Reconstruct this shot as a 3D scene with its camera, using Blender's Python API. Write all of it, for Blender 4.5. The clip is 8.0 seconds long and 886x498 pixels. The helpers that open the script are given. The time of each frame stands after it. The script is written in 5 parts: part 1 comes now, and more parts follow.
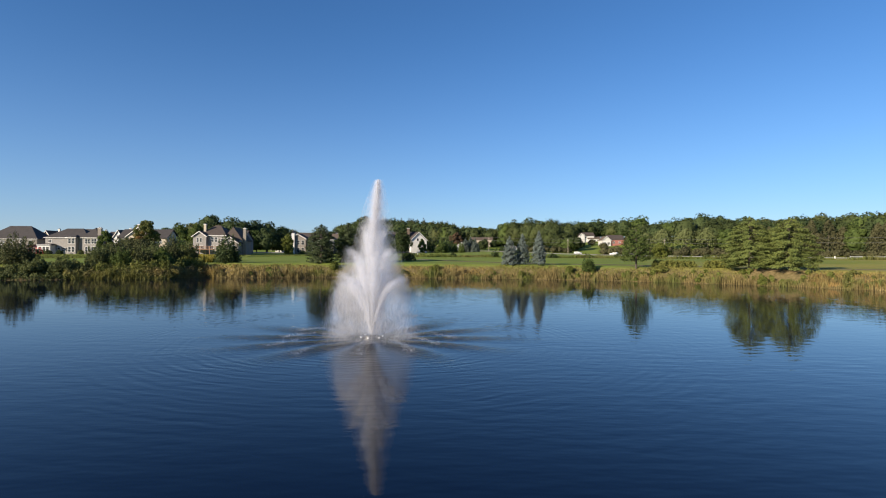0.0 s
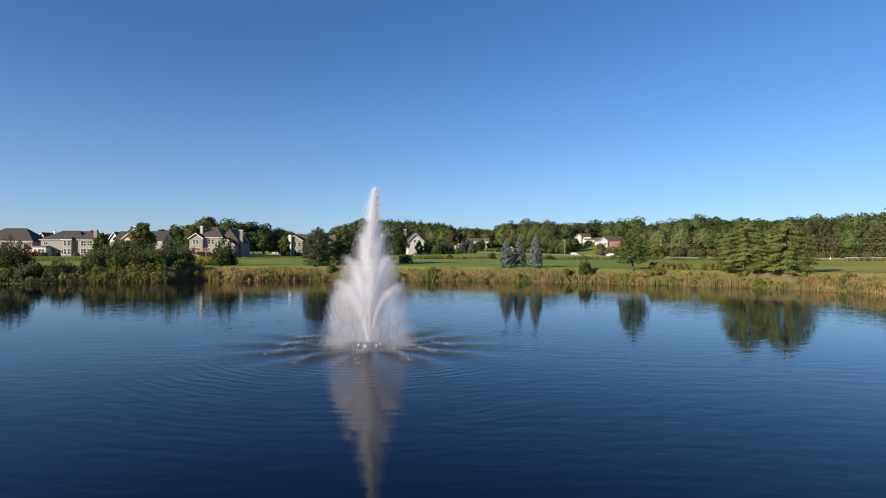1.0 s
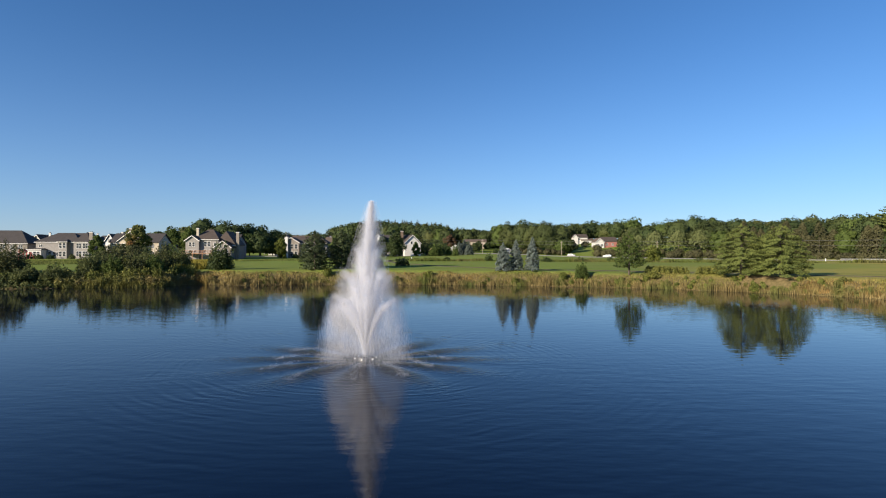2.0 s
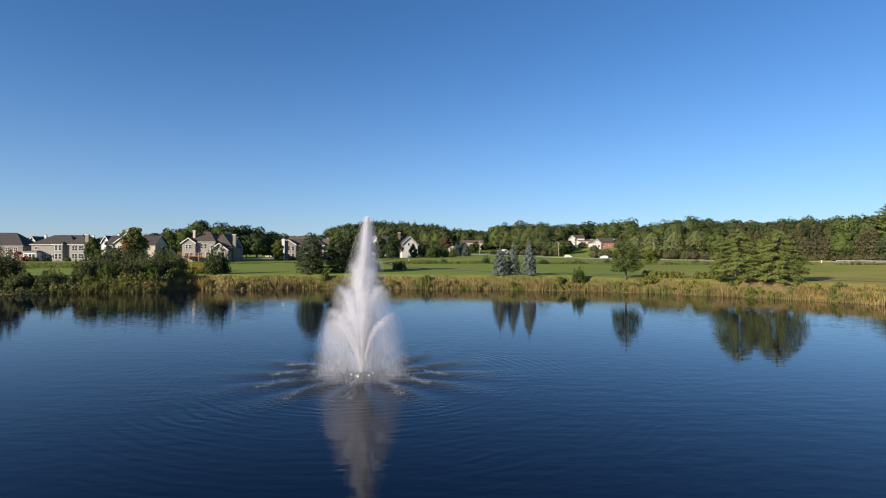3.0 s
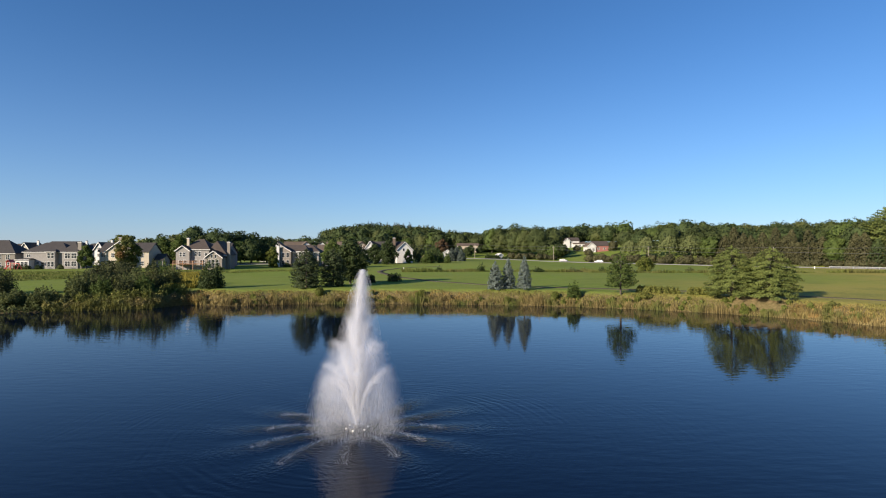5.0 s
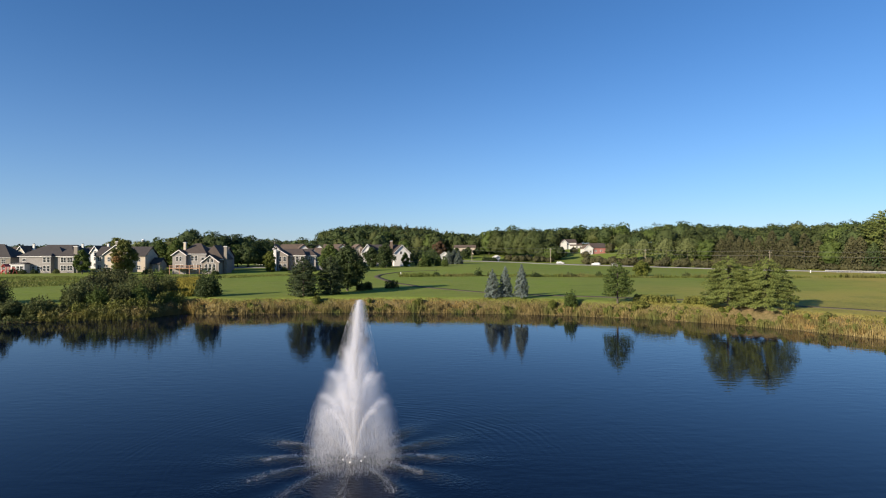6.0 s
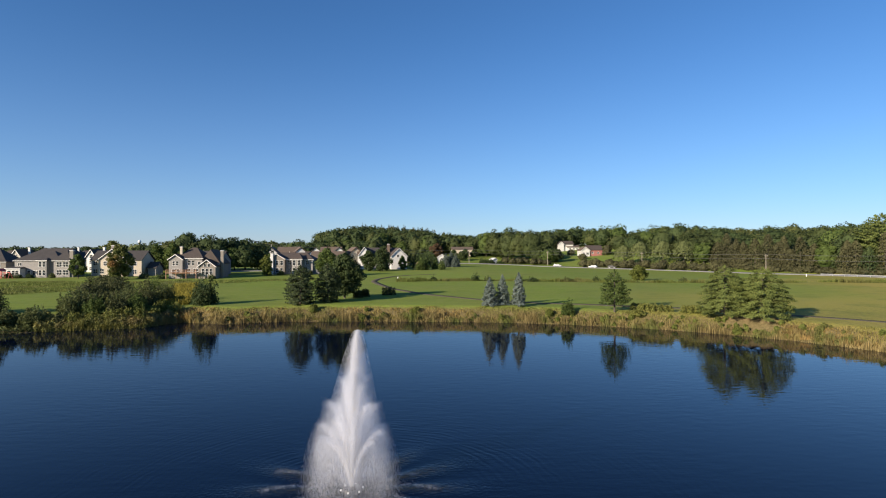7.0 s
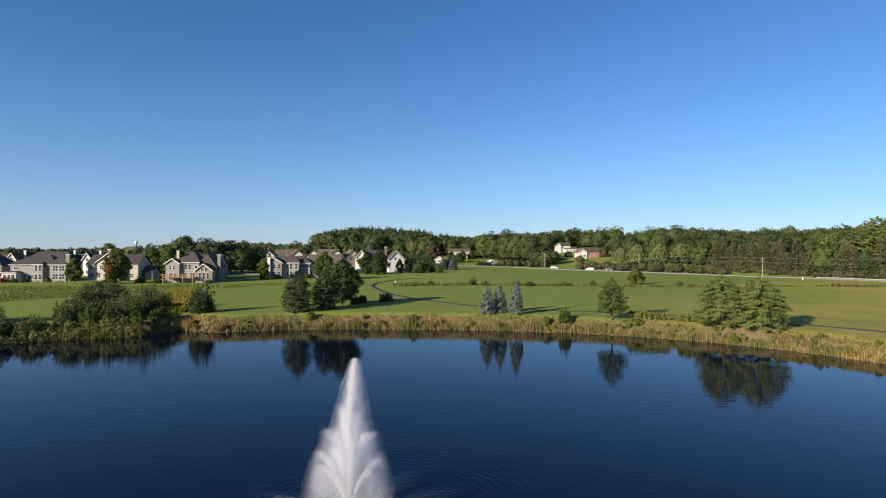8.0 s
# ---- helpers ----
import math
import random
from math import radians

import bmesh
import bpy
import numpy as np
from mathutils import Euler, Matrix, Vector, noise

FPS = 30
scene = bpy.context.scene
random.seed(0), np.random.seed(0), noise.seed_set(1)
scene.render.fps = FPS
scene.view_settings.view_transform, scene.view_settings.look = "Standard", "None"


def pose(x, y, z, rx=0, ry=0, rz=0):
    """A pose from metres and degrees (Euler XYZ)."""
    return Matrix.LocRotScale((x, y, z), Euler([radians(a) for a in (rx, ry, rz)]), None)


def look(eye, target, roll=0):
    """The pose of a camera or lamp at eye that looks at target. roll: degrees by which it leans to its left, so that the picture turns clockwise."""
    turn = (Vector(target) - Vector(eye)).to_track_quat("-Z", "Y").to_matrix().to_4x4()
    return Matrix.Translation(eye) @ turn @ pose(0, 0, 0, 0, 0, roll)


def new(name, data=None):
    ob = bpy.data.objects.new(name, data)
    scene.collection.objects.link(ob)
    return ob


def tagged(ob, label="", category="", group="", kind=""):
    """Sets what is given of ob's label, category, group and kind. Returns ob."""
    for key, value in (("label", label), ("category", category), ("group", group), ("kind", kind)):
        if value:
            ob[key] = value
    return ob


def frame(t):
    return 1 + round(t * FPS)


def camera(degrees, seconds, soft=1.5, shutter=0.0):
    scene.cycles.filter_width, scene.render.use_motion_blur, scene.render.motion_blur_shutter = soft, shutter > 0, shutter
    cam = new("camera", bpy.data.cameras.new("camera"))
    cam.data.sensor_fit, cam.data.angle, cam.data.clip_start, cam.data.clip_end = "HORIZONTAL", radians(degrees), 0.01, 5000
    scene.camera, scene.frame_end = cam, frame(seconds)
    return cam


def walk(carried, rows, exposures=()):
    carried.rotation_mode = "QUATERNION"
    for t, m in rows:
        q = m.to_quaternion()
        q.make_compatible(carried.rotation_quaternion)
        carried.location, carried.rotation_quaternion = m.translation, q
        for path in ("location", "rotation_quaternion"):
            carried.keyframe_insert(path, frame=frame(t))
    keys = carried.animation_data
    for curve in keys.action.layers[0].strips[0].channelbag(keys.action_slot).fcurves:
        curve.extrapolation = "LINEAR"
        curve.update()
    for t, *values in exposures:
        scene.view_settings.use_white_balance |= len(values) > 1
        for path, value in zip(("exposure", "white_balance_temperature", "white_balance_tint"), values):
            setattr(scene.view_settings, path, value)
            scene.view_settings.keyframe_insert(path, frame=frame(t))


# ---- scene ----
# ---------------------------------------------------------------- camera
cam = camera(77.15, 8.0, soft=1.1)
PATH = [
    (0, pose(-0.000, -0.000, 4.700, 90.478, -0.276, -0.001)),
    (0.5, pose(-0.004, -0.028, 4.810, 90.519, -0.229, -0.158)),
    (1, pose(-0.013, -0.039, 5.085, 90.541, -0.185, -0.314)),
    (1.5, pose(-0.005, -0.052, 5.455, 90.547, -0.150, -0.475)),
    (3, pose(0.056, -0.018, 6.706, 90.520, -0.069, -0.923)),
    (3.5, pose(0.062, 0.027, 7.314, 90.480, -0.049, -1.037)),
    (4, pose(0.078, 0.044, 8.019, 90.464, -0.016, -1.161)),
    (4.5, pose(0.048, 0.031, 8.830, 90.454, 0.004, -1.294)),
    (6, pose(0.064, 0.035, 11.358, 90.405, 0.024, -1.712)),
    (6.5, pose(0.041, 0.038, 12.202, 90.389, 0.031, -1.868)),
    (7, pose(0.014, 0.029, 13.031, 90.375, 0.034, -2.021)),
    (7.5, pose(0.022, 0.020, 13.831, 90.360, 0.039, -2.160)),
    (8, pose(0.006, 0.044, 14.589, 90.343, 0.055, -2.294)),
]
walk(cam, PATH, exposures=[(0.0, 0.86, 5950, 12)])

# ---------------------------------------------------------------- sky and sun
SUN_AZIMUTH = radians(231.5)      # clockwise from +y
SUN_HEIGHT = radians(18.5)
world = bpy.data.worlds.new("world")
scene.world = world
world.use_nodes = True
wn = world.node_tree.nodes
sky = wn.new("ShaderNodeTexSky")
sky.sky_type = "NISHITA"
sky.sun_disc = False
sky.sun_elevation = SUN_HEIGHT
sky.sun_rotation = SUN_AZIMUTH
sky.altitude = 250
sky.air_density = 1.0
sky.dust_density = 0.1
sky.ozone_density = 5.4
wn["Background"].inputs["Strength"].default_value = 0.07
deep = wn.new("ShaderNodeHueSaturation")
deep.inputs["Saturation"].default_value = 1.06
world.node_tree.links.new(sky.outputs["Color"], deep.inputs["Color"])
# pale summer haze that thickens evenly towards the horizon all round
way = wn.new("ShaderNodeTexCoord")
split = wn.new("ShaderNodeSeparateXYZ")
height = wn.new("ShaderNodeMapRange")
height.inputs["From Max"].default_value = 0.42
height.inputs["To Min"].default_value = 1.0
height.inputs["To Max"].default_value = 0.0
thick = wn.new("ShaderNodeMath")
thick.operation = "POWER"
thick.inputs[1].default_value = 2.2
amount = wn.new("ShaderNodeMath")
amount.operation = "MULTIPLY"
amount.inputs[1].default_value = 0.37
haze = wn.new("ShaderNodeMix")
haze.data_type = "RGBA"
haze.inputs[7].default_value = (3.55, 4.3, 6.1, 1)
for a, b in ((way.outputs["Generated"], split.inputs[0]), (split.outputs["Z"], height.inputs["Value"]), (height.outputs["Result"], thick.inputs[0]), (thick.outputs[0], amount.inputs[0]),
             (amount.outputs[0], haze.inputs[0]), (deep.outputs["Color"], haze.inputs[6]), (haze.outputs[2], wn["Background"].inputs["Color"])):
    world.node_tree.links.new(a, b)

sun_data = bpy.data.lights.new("sun", "SUN")
sun_data.energy = 4.8
sun_data.angle = radians(0.5)
sun_data.color = (1.0, 0.82, 0.58)
sun = new("sun", sun_data)
sun_from = Vector((math.sin(SUN_AZIMUTH) * math.cos(SUN_HEIGHT), math.cos(SUN_AZIMUTH) * math.cos(SUN_HEIGHT), math.sin(SUN_HEIGHT)))
sun.matrix_world = look(sun_from * 300, (0, 0, 0))

# ---------------------------------------------------------------- materials


def node_material(name):
    m = bpy.data.materials.new(name)
    m.use_nodes = True
    nt = m.node_tree
    return m, nt, nt.nodes["Principled BSDF"]


def mix_rgb(nt, fac, a, b, mode="MIX"):
    n = nt.nodes.new("ShaderNodeMix")
    n.data_type = "RGBA"
    n.blend_type = mode
    for socket, value in ((n.inputs[0], fac), (n.inputs[6], a), (n.inputs[7], b)):
        if isinstance(value, (int, float)):
            socket.default_value = value
        elif isinstance(value, tuple):
            socket.default_value = (*value, 1)
        else:
            nt.links.new(value, socket)
    return n.outputs[2]


def noise_at(nt, scale, detail=3, rough=0.55, stretch=None):
    n = nt.nodes.new("ShaderNodeTexNoise")
    n.inputs["Scale"].default_value = scale
    n.inputs["Detail"].default_value = detail
    n.inputs["Roughness"].default_value = rough
    g = nt.nodes.new("ShaderNodeNewGeometry")
    if stretch:
        mp = nt.nodes.new("ShaderNodeMapping")
        mp.inputs["Scale"].default_value = stretch
        nt.links.new(g.outputs["Position"], mp.inputs["Vector"])
        nt.links.new(mp.outputs["Vector"], n.inputs["Vector"])
    else:
        nt.links.new(g.outputs["Position"], n.inputs["Vector"])
    return n.outputs["Fac"]


def ramp(nt, fac, lo, hi):
    n = nt.nodes.new("ShaderNodeMapRange")
    n.inputs["From Min"].default_value = lo
    n.inputs["From Max"].default_value = hi
    nt.links.new(fac, n.inputs["Value"])
    return n.outputs["Result"]


def math_node(nt, op, a, b=None):
    n = nt.nodes.new("ShaderNodeMath")
    n.operation = op
    for i, v in enumerate((a, b)):
        if v is None:
            continue
        if isinstance(v, (int, float)):
            n.inputs[i].default_value = v
        else:
            nt.links.new(v, n.inputs[i])
    return n.outputs[0]


def bump(nt, bsdf, height, strength, distance):
    b = nt.nodes.new("ShaderNodeBump")
    b.inputs["Strength"].default_value = strength
    b.inputs["Distance"].default_value = distance
    nt.links.new(height, b.inputs["Height"])
    nt.links.new(b.outputs["Normal"], bsdf.inputs["Normal"])


def plain(name, dark, light, scale=3.0, rough=0.8, metal=0.0, relief=0.0, coarse=0.3):
    """Two-tone surface with grain and broad stains."""
    m, nt, b = node_material(name)
    fine = ramp(nt, noise_at(nt, scale), 0.3, 0.7)
    broad = ramp(nt, noise_at(nt, scale * 0.13, 2), 0.35, 0.65)
    mixed = math_node(nt, "ADD", math_node(nt, "MULTIPLY", fine, 1 - coarse), math_node(nt, "MULTIPLY", broad, coarse))
    nt.links.new(mix_rgb(nt, mixed, dark, light), b.inputs["Base Color"])
    b.inputs["Roughness"].default_value = rough
    b.inputs["Metallic"].default_value = metal
    if relief:
        bump(nt, b, fine, 0.6, relief)
    return m


def foliage(name, dark, light, sheer=0.25, patch=0.06, third=None, grain=0.65):
    """Leaves: one tone a leaf, drifting in patches, and letting some light pass."""
    m, nt, b = node_material(name)
    g = nt.nodes.new("ShaderNodeNewGeometry")
    broad = ramp(nt, noise_at(nt, patch, 2), 0.3, 0.7)
    t = math_node(nt, "ADD", math_node(nt, "MULTIPLY", g.outputs["Random Per Island"], grain), math_node(nt, "MULTIPLY", broad, 1 - grain))
    col = mix_rgb(nt, t, dark, light)
    if third:
        far = ramp(nt, noise_at(nt, patch * 0.6, 1), 0.5, 0.68)
        col = mix_rgb(nt, far, col, third)
    nt.links.new(col, b.inputs["Base Color"])
    b.inputs["Roughness"].default_value = 0.75
    b.inputs["Specular IOR Level"].default_value = 0.25
    tr = nt.nodes.new("ShaderNodeBsdfTranslucent")
    nt.links.new(col, tr.inputs["Color"])
    mx = nt.nodes.new("ShaderNodeMixShader")
    mx.inputs[0].default_value = sheer
    nt.links.new(b.outputs[0], mx.inputs[1])
    nt.links.new(tr.outputs[0], mx.inputs[2])
    nt.links.new(mx.outputs[0], nt.nodes["Material Output"].inputs["Surface"])
    return m


M_LEAF = foliage("leaf_green", (0.040, 0.068, 0.015), (0.135, 0.178, 0.042), 0.35)
M_LEAF_WARM = foliage("leaf_olive", (0.070, 0.092, 0.016), (0.195, 0.215, 0.045), 0.35)
M_LEAF_DARK = foliage("leaf_dark", (0.024, 0.042, 0.014), (0.082, 0.112, 0.036), 0.3)
M_LEAF_AUTUMN = foliage("leaf_autumn", (0.060, 0.080, 0.018), (0.190, 0.200, 0.055), 0.3, 0.14, (0.26, 0.135, 0.050))
M_LEAF_RED = foliage("leaf_red", (0.06, 0.040, 0.022), (0.135, 0.085, 0.045))
M_NEEDLE_BLUE = foliage("needle_blue", (0.052, 0.074, 0.062), (0.200, 0.240, 0.215), 0.1, 0.4)
M_SPRUCE = foliage("needle_grey", (0.045, 0.062, 0.048), (0.140, 0.170, 0.145), 0.1, 0.4)
M_PINE = foliage("needle_olive", (0.034, 0.044, 0.015), (0.118, 0.128, 0.044), 0.15, 0.3)
M_NEEDLE = foliage("needle_dark", (0.024, 0.038, 0.015), (0.078, 0.102, 0.038), 0.1, 0.2)
M_NEEDLE_GREEN = foliage("needle_green", (0.060, 0.085, 0.020), (0.200, 0.232, 0.058), 0.2, 0.25)
M_WOODS = foliage("woods_leaf", (0.022, 0.036, 0.011), (0.084, 0.106, 0.031), 0.25, 0.085, (0.096, 0.108, 0.034), 0.4)
M_WOODS_DARK = foliage("woods_needle", (0.032, 0.034, 0.015), (0.104, 0.100, 0.042), 0.15, 0.10, None, 0.5)
M_WILLOW = foliage("willow_leaf", (0.07, 0.09, 0.030), (0.16, 0.18, 0.065), 0.25, 0.1)
M_GOLD = foliage("goldenrod", (0.13, 0.12, 0.02), (0.32, 0.27, 0.035), 0.25, 0.3)
M_REED = foliage("reed_stalk", (0.100, 0.085, 0.030), (0.39, 0.305, 0.125), 0.25, 0.45, (0.145, 0.165, 0.042), 0.5)
M_TALL = foliage("tall_grass", (0.105, 0.108, 0.024), (0.28, 0.262, 0.072), 0.25, 0.10, (0.33, 0.225, 0.08))
M_MEADOW = foliage("meadow_weeds", (0.092, 0.118, 0.022), (0.190, 0.215, 0.048), 0.3, 0.12, (0.150, 0.150, 0.045), 0.4)
M_RANK = foliage("rank_growth", (0.115, 0.125, 0.032), (0.290, 0.280, 0.080), 0.3, 0.3, (0.24, 0.19, 0.08))
M_RUST = foliage("rusty_grass", (0.13, 0.090, 0.03), (0.33, 0.235, 0.085), 0.3, 0.3, (0.30, 0.27, 0.09))
M_SHRUB = foliage("shrub_leaf", (0.050, 0.068, 0.022), (0.155, 0.175, 0.060), 0.3, 0.12)
M_OLIVE = foliage("olive_leaf", (0.080, 0.098, 0.020), (0.240, 0.250, 0.060), 0.3, 0.25)
M_HEDGE = foliage("hedge_leaf", (0.085, 0.100, 0.020), (0.225, 0.230, 0.055), 0.25, 0.3)
M_BARK = plain("bark", (0.045, 0.036, 0.028), (0.11, 0.092, 0.070), 14, 0.9, relief=0.02)
M_ROOF = plain("asphalt_shingle", (0.046, 0.035, 0.029), (0.088, 0.069, 0.058), 5, 0.9)
M_ROOF_GREY = plain("grey_shingle", (0.034, 0.030, 0.029), (0.064, 0.057, 0.054), 5, 0.9)
M_ROOF_BROWN = plain("brown_shingle", (0.085, 0.062, 0.046), (0.15, 0.112, 0.082), 5, 0.9)
M_SIDING_GREY = plain("grey_siding", (0.200, 0.188, 0.176), (0.272, 0.257, 0.241), 2, 0.7)
M_SIDING_CREAM = plain("cream_siding", (0.40, 0.345, 0.265), (0.48, 0.420, 0.330), 2, 0.7)
M_SIDING_WHITE = plain("white_siding", (0.52, 0.51, 0.49), (0.64, 0.63, 0.60), 2, 0.6)
M_SIDING_BLUE = plain("blue_grey_siding", (0.12, 0.12, 0.13), (0.17, 0.17, 0.18), 2, 0.7)
M_STONE = plain("tan_masonry", (0.178, 0.157, 0.134), (0.250, 0.223, 0.192), 6, 0.85, relief=0.02)
M_BRICK_RED = plain("red_siding", (0.27, 0.105, 0.085), (0.36, 0.15, 0.125), 3, 0.8)
M_TRIM = plain("white_trim", (0.72, 0.71, 0.68), (0.83, 0.82, 0.79), 4, 0.5)
M_DECK = plain("deck_wood", (0.26, 0.14, 0.08), (0.42, 0.25, 0.15), 8, 0.75)
M_GALV = plain("galvanised_steel", (0.45, 0.46, 0.46), (0.62, 0.63, 0.63), 6, 0.45, 0.6)
M_POLE = plain("weathered_pole", (0.24, 0.20, 0.16), (0.38, 0.33, 0.27), 8, 0.9)
M_WIRE = plain("wire", (0.10, 0.10, 0.10), (0.16, 0.16, 0.16), 4, 0.6)
M_DARK = plain("dark_plastic", (0.015, 0.015, 0.017), (0.035, 0.035, 0.038), 8, 0.45)
M_PAINT_WHITE = plain("car_white", (0.72, 0.72, 0.72), (0.80, 0.80, 0.80), 3, 0.25)
M_PAINT_SILVER = plain("car_silver", (0.40, 0.41, 0.42), (0.50, 0.51, 0.52), 3, 0.3, 0.5)
M_TYRE = plain("tyre", (0.02, 0.02, 0.02), (0.04, 0.04, 0.04), 12, 0.9)
M_RED = plain("red_plastic", (0.42, 0.05, 0.05), (0.55, 0.08, 0.07), 4, 0.5)
M_STEELBALL = plain("tank_paint", (0.66, 0.68, 0.70), (0.76, 0.78, 0.80), 1, 0.5)


def glass_material():
    m, nt, b = node_material("window_glass")
    b.inputs["Base Color"].default_value = (0.03, 0.035, 0.04, 1)
    b.inputs["Roughness"].default_value = 0.06
    b.inputs["IOR"].default_value = 1.5
    return m


M_GLASS = glass_material()


def ground_material():
    m, nt, b = node_material("grass_ground")
    fine = ramp(nt, noise_at(nt, 2.2, 4), 0.3, 0.7)
    mid = ramp(nt, noise_at(nt, 0.42, 4, 0.65), 0.38, 0.66)
    broad = ramp(nt, noise_at(nt, 0.025, 2), 0.35, 0.65)
    c = mix_rgb(nt, fine, (0.124, 0.188, 0.020), (0.210, 0.275, 0.036))
    swath = ramp(nt, noise_at(nt, 0.5, 2, 0.5, (0.10, 1.0, 1.0)), 0.35, 0.65)
    c = mix_rgb(nt, math_node(nt, "MULTIPLY", swath, 0.35), c, (0.094, 0.160, 0.024))
    c = mix_rgb(nt, math_node(nt, "MULTIPLY", mid, 0.6), c, (0.20, 0.235, 0.055))
    c = mix_rgb(nt, math_node(nt, "MULTIPLY", broad, 0.35), c, (0.20, 0.19, 0.055))
    # bare soil and rough growth on the slope down to the water
    g = nt.nodes.new("ShaderNodeNewGeometry")
    sep = nt.nodes.new("ShaderNodeSeparateXYZ")
    nt.links.new(g.outputs["Position"], sep.inputs[0])
    east = math_node(nt, "SUBTRACT", sep.outputs["X"], math_node(nt, "MULTIPLY", math_node(nt, "SUBTRACT", sep.outputs["Y"], 150.0), 0.9))
    dry = ramp(nt, math_node(nt, "ADD", east, math_node(nt, "MULTIPLY", broad, 34.0)), 88.0, 185.0)
    c = mix_rgb(nt, math_node(nt, "MULTIPLY", dry, 0.9), c, (0.395, 0.305, 0.075))
    c = mix_rgb(nt, math_node(nt, "MULTIPLY", ramp(nt, noise_at(nt, 0.13, 4, 0.7), 0.50, 0.72), 0.45), c, (0.085, 0.125, 0.022))
    # bare needle-strewn earth under the twin pines
    spot = nt.nodes.new("ShaderNodeVectorMath")
    spot.operation = "DISTANCE"
    spot.inputs[1].default_value = (50.5, 86.0, 2.5)
    nt.links.new(g.outputs["Position"], spot.inputs[0])
    bare = ramp(nt, math_node(nt, "ADD", spot.outputs["Value"], math_node(nt, "MULTIPLY", mid, 2.0)), 7.4, 5.2)
    c = mix_rgb(nt, math_node(nt, "MULTIPLY", bare, 0.8), c, (0.30, 0.205, 0.125))
    low = ramp(nt, math_node(nt, "ADD", sep.outputs["Z"], math_node(nt, "MULTIPLY", fine, 0.6)), 2.85, 2.1)
    soil = mix_rgb(nt, fine, (0.10, 0.080, 0.035), (0.20, 0.16, 0.075))
    c = mix_rgb(nt, low, c, soil)
    nt.links.new(c, b.inputs["Base Color"])
    b.inputs["Roughness"].default_value = 0.95
    b.inputs["Specular IOR Level"].default_value = 0.1
    bump(nt, b, fine, 0.3, 0.08)
    return m


FOUNTAIN = (-3.9, 30.7)


def water_material():
    """Still, deep pond water that scatters a little blue from below its surface."""
    m, nt, b = node_material("pond_water")
    b.inputs["Base Color"].default_value = (0.0010, 0.0029, 0.0128, 1)
    b.inputs["Roughness"].default_value = 0.03
    b.inputs["IOR"].default_value = 1.25
    g = nt.nodes.new("ShaderNodeNewGeometry")
    shift = nt.nodes.new("ShaderNodeVectorMath")
    shift.operation = "SUBTRACT"
    shift.inputs[1].default_value = (FOUNTAIN[0], FOUNTAIN[1], 0)
    nt.links.new(g.outputs["Position"], shift.inputs[0])
    dist = nt.nodes.new("ShaderNodeVectorMath")
    dist.operation = "LENGTH"
    nt.links.new(shift.outputs[0], dist.inputs[0])
    r = dist.outputs["Value"]
    sep = nt.nodes.new("ShaderNodeSeparateXYZ")
    nt.links.new(shift.outputs[0], sep.inputs[0])
    turn = math_node(nt, "ARCTAN2", sep.outputs["Y"], sep.outputs["X"])
    # rings that run out from the fountain and die away, broken into stretches
    wob = noise_at(nt, 0.30, 2)
    phase = math_node(nt, "ADD", math_node(nt, "MULTIPLY", r, math.tau / 0.58), math_node(nt, "MULTIPLY", wob, 11.0))
    rings = math_node(nt, "SINE", phase)
    phase2 = math_node(nt, "ADD", math_node(nt, "MULTIPLY", r, math.tau / 0.37), math_node(nt, "MULTIPLY", wob, 19.0))
    rings = math_node(nt, "ADD", rings, math_node(nt, "MULTIPLY", math_node(nt, "SINE", phase2), 0.4))
    fade = math_node(nt, "DIVIDE", 1.0, math_node(nt, "ADD", 1.0, math_node(nt, "POWER", math_node(nt, "DIVIDE", r, 13.0), 4.0)))
    broken = math_node(nt, "ADD", 0.12, math_node(nt, "MULTIPLY", ramp(nt, noise_at(nt, 0.16, 3, 0.6), 0.47, 0.68), 0.88))
    ring_h = math_node(nt, "MULTIPLY", math_node(nt, "MULTIPLY", rings, math_node(nt, "MULTIPLY", fade, broken)), 0.0042)
    # chop close to the splash, strongest where the twelve low jets come down
    near = math_node(nt, "DIVIDE", 1.0, math_node(nt, "ADD", 1.0, math_node(nt, "POWER", math_node(nt, "DIVIDE", r, 5.4), 5.0)))
    lane = math_node(nt, "ADD", 0.55, math_node(nt, "MULTIPLY", math_node(nt, "COSINE", math_node(nt, "MULTIPLY", turn, 12.0)), 0.45))
    chop = math_node(nt, "MULTIPLY", math_node(nt, "MULTIPLY", noise_at(nt, 4.5, 3), math_node(nt, "MULTIPLY", near, lane)), 0.13)
    # light breeze over the whole pond, in patches
    patch = ramp(nt, noise_at(nt, 0.045, 2), 0.35, 0.7)
    breeze = math_node(nt, "MULTIPLY", noise_at(nt, 1.5, 2, 0.5, (0.4, 1.0, 1.0)), math_node(nt, "ADD", 0.0062, math_node(nt, "MULTIPLY", patch, 0.014)))
    h = math_node(nt, "ADD", math_node(nt, "ADD", ring_h, chop), breeze)
    bump(nt, b, h, 1.0, 1.0)
    return m


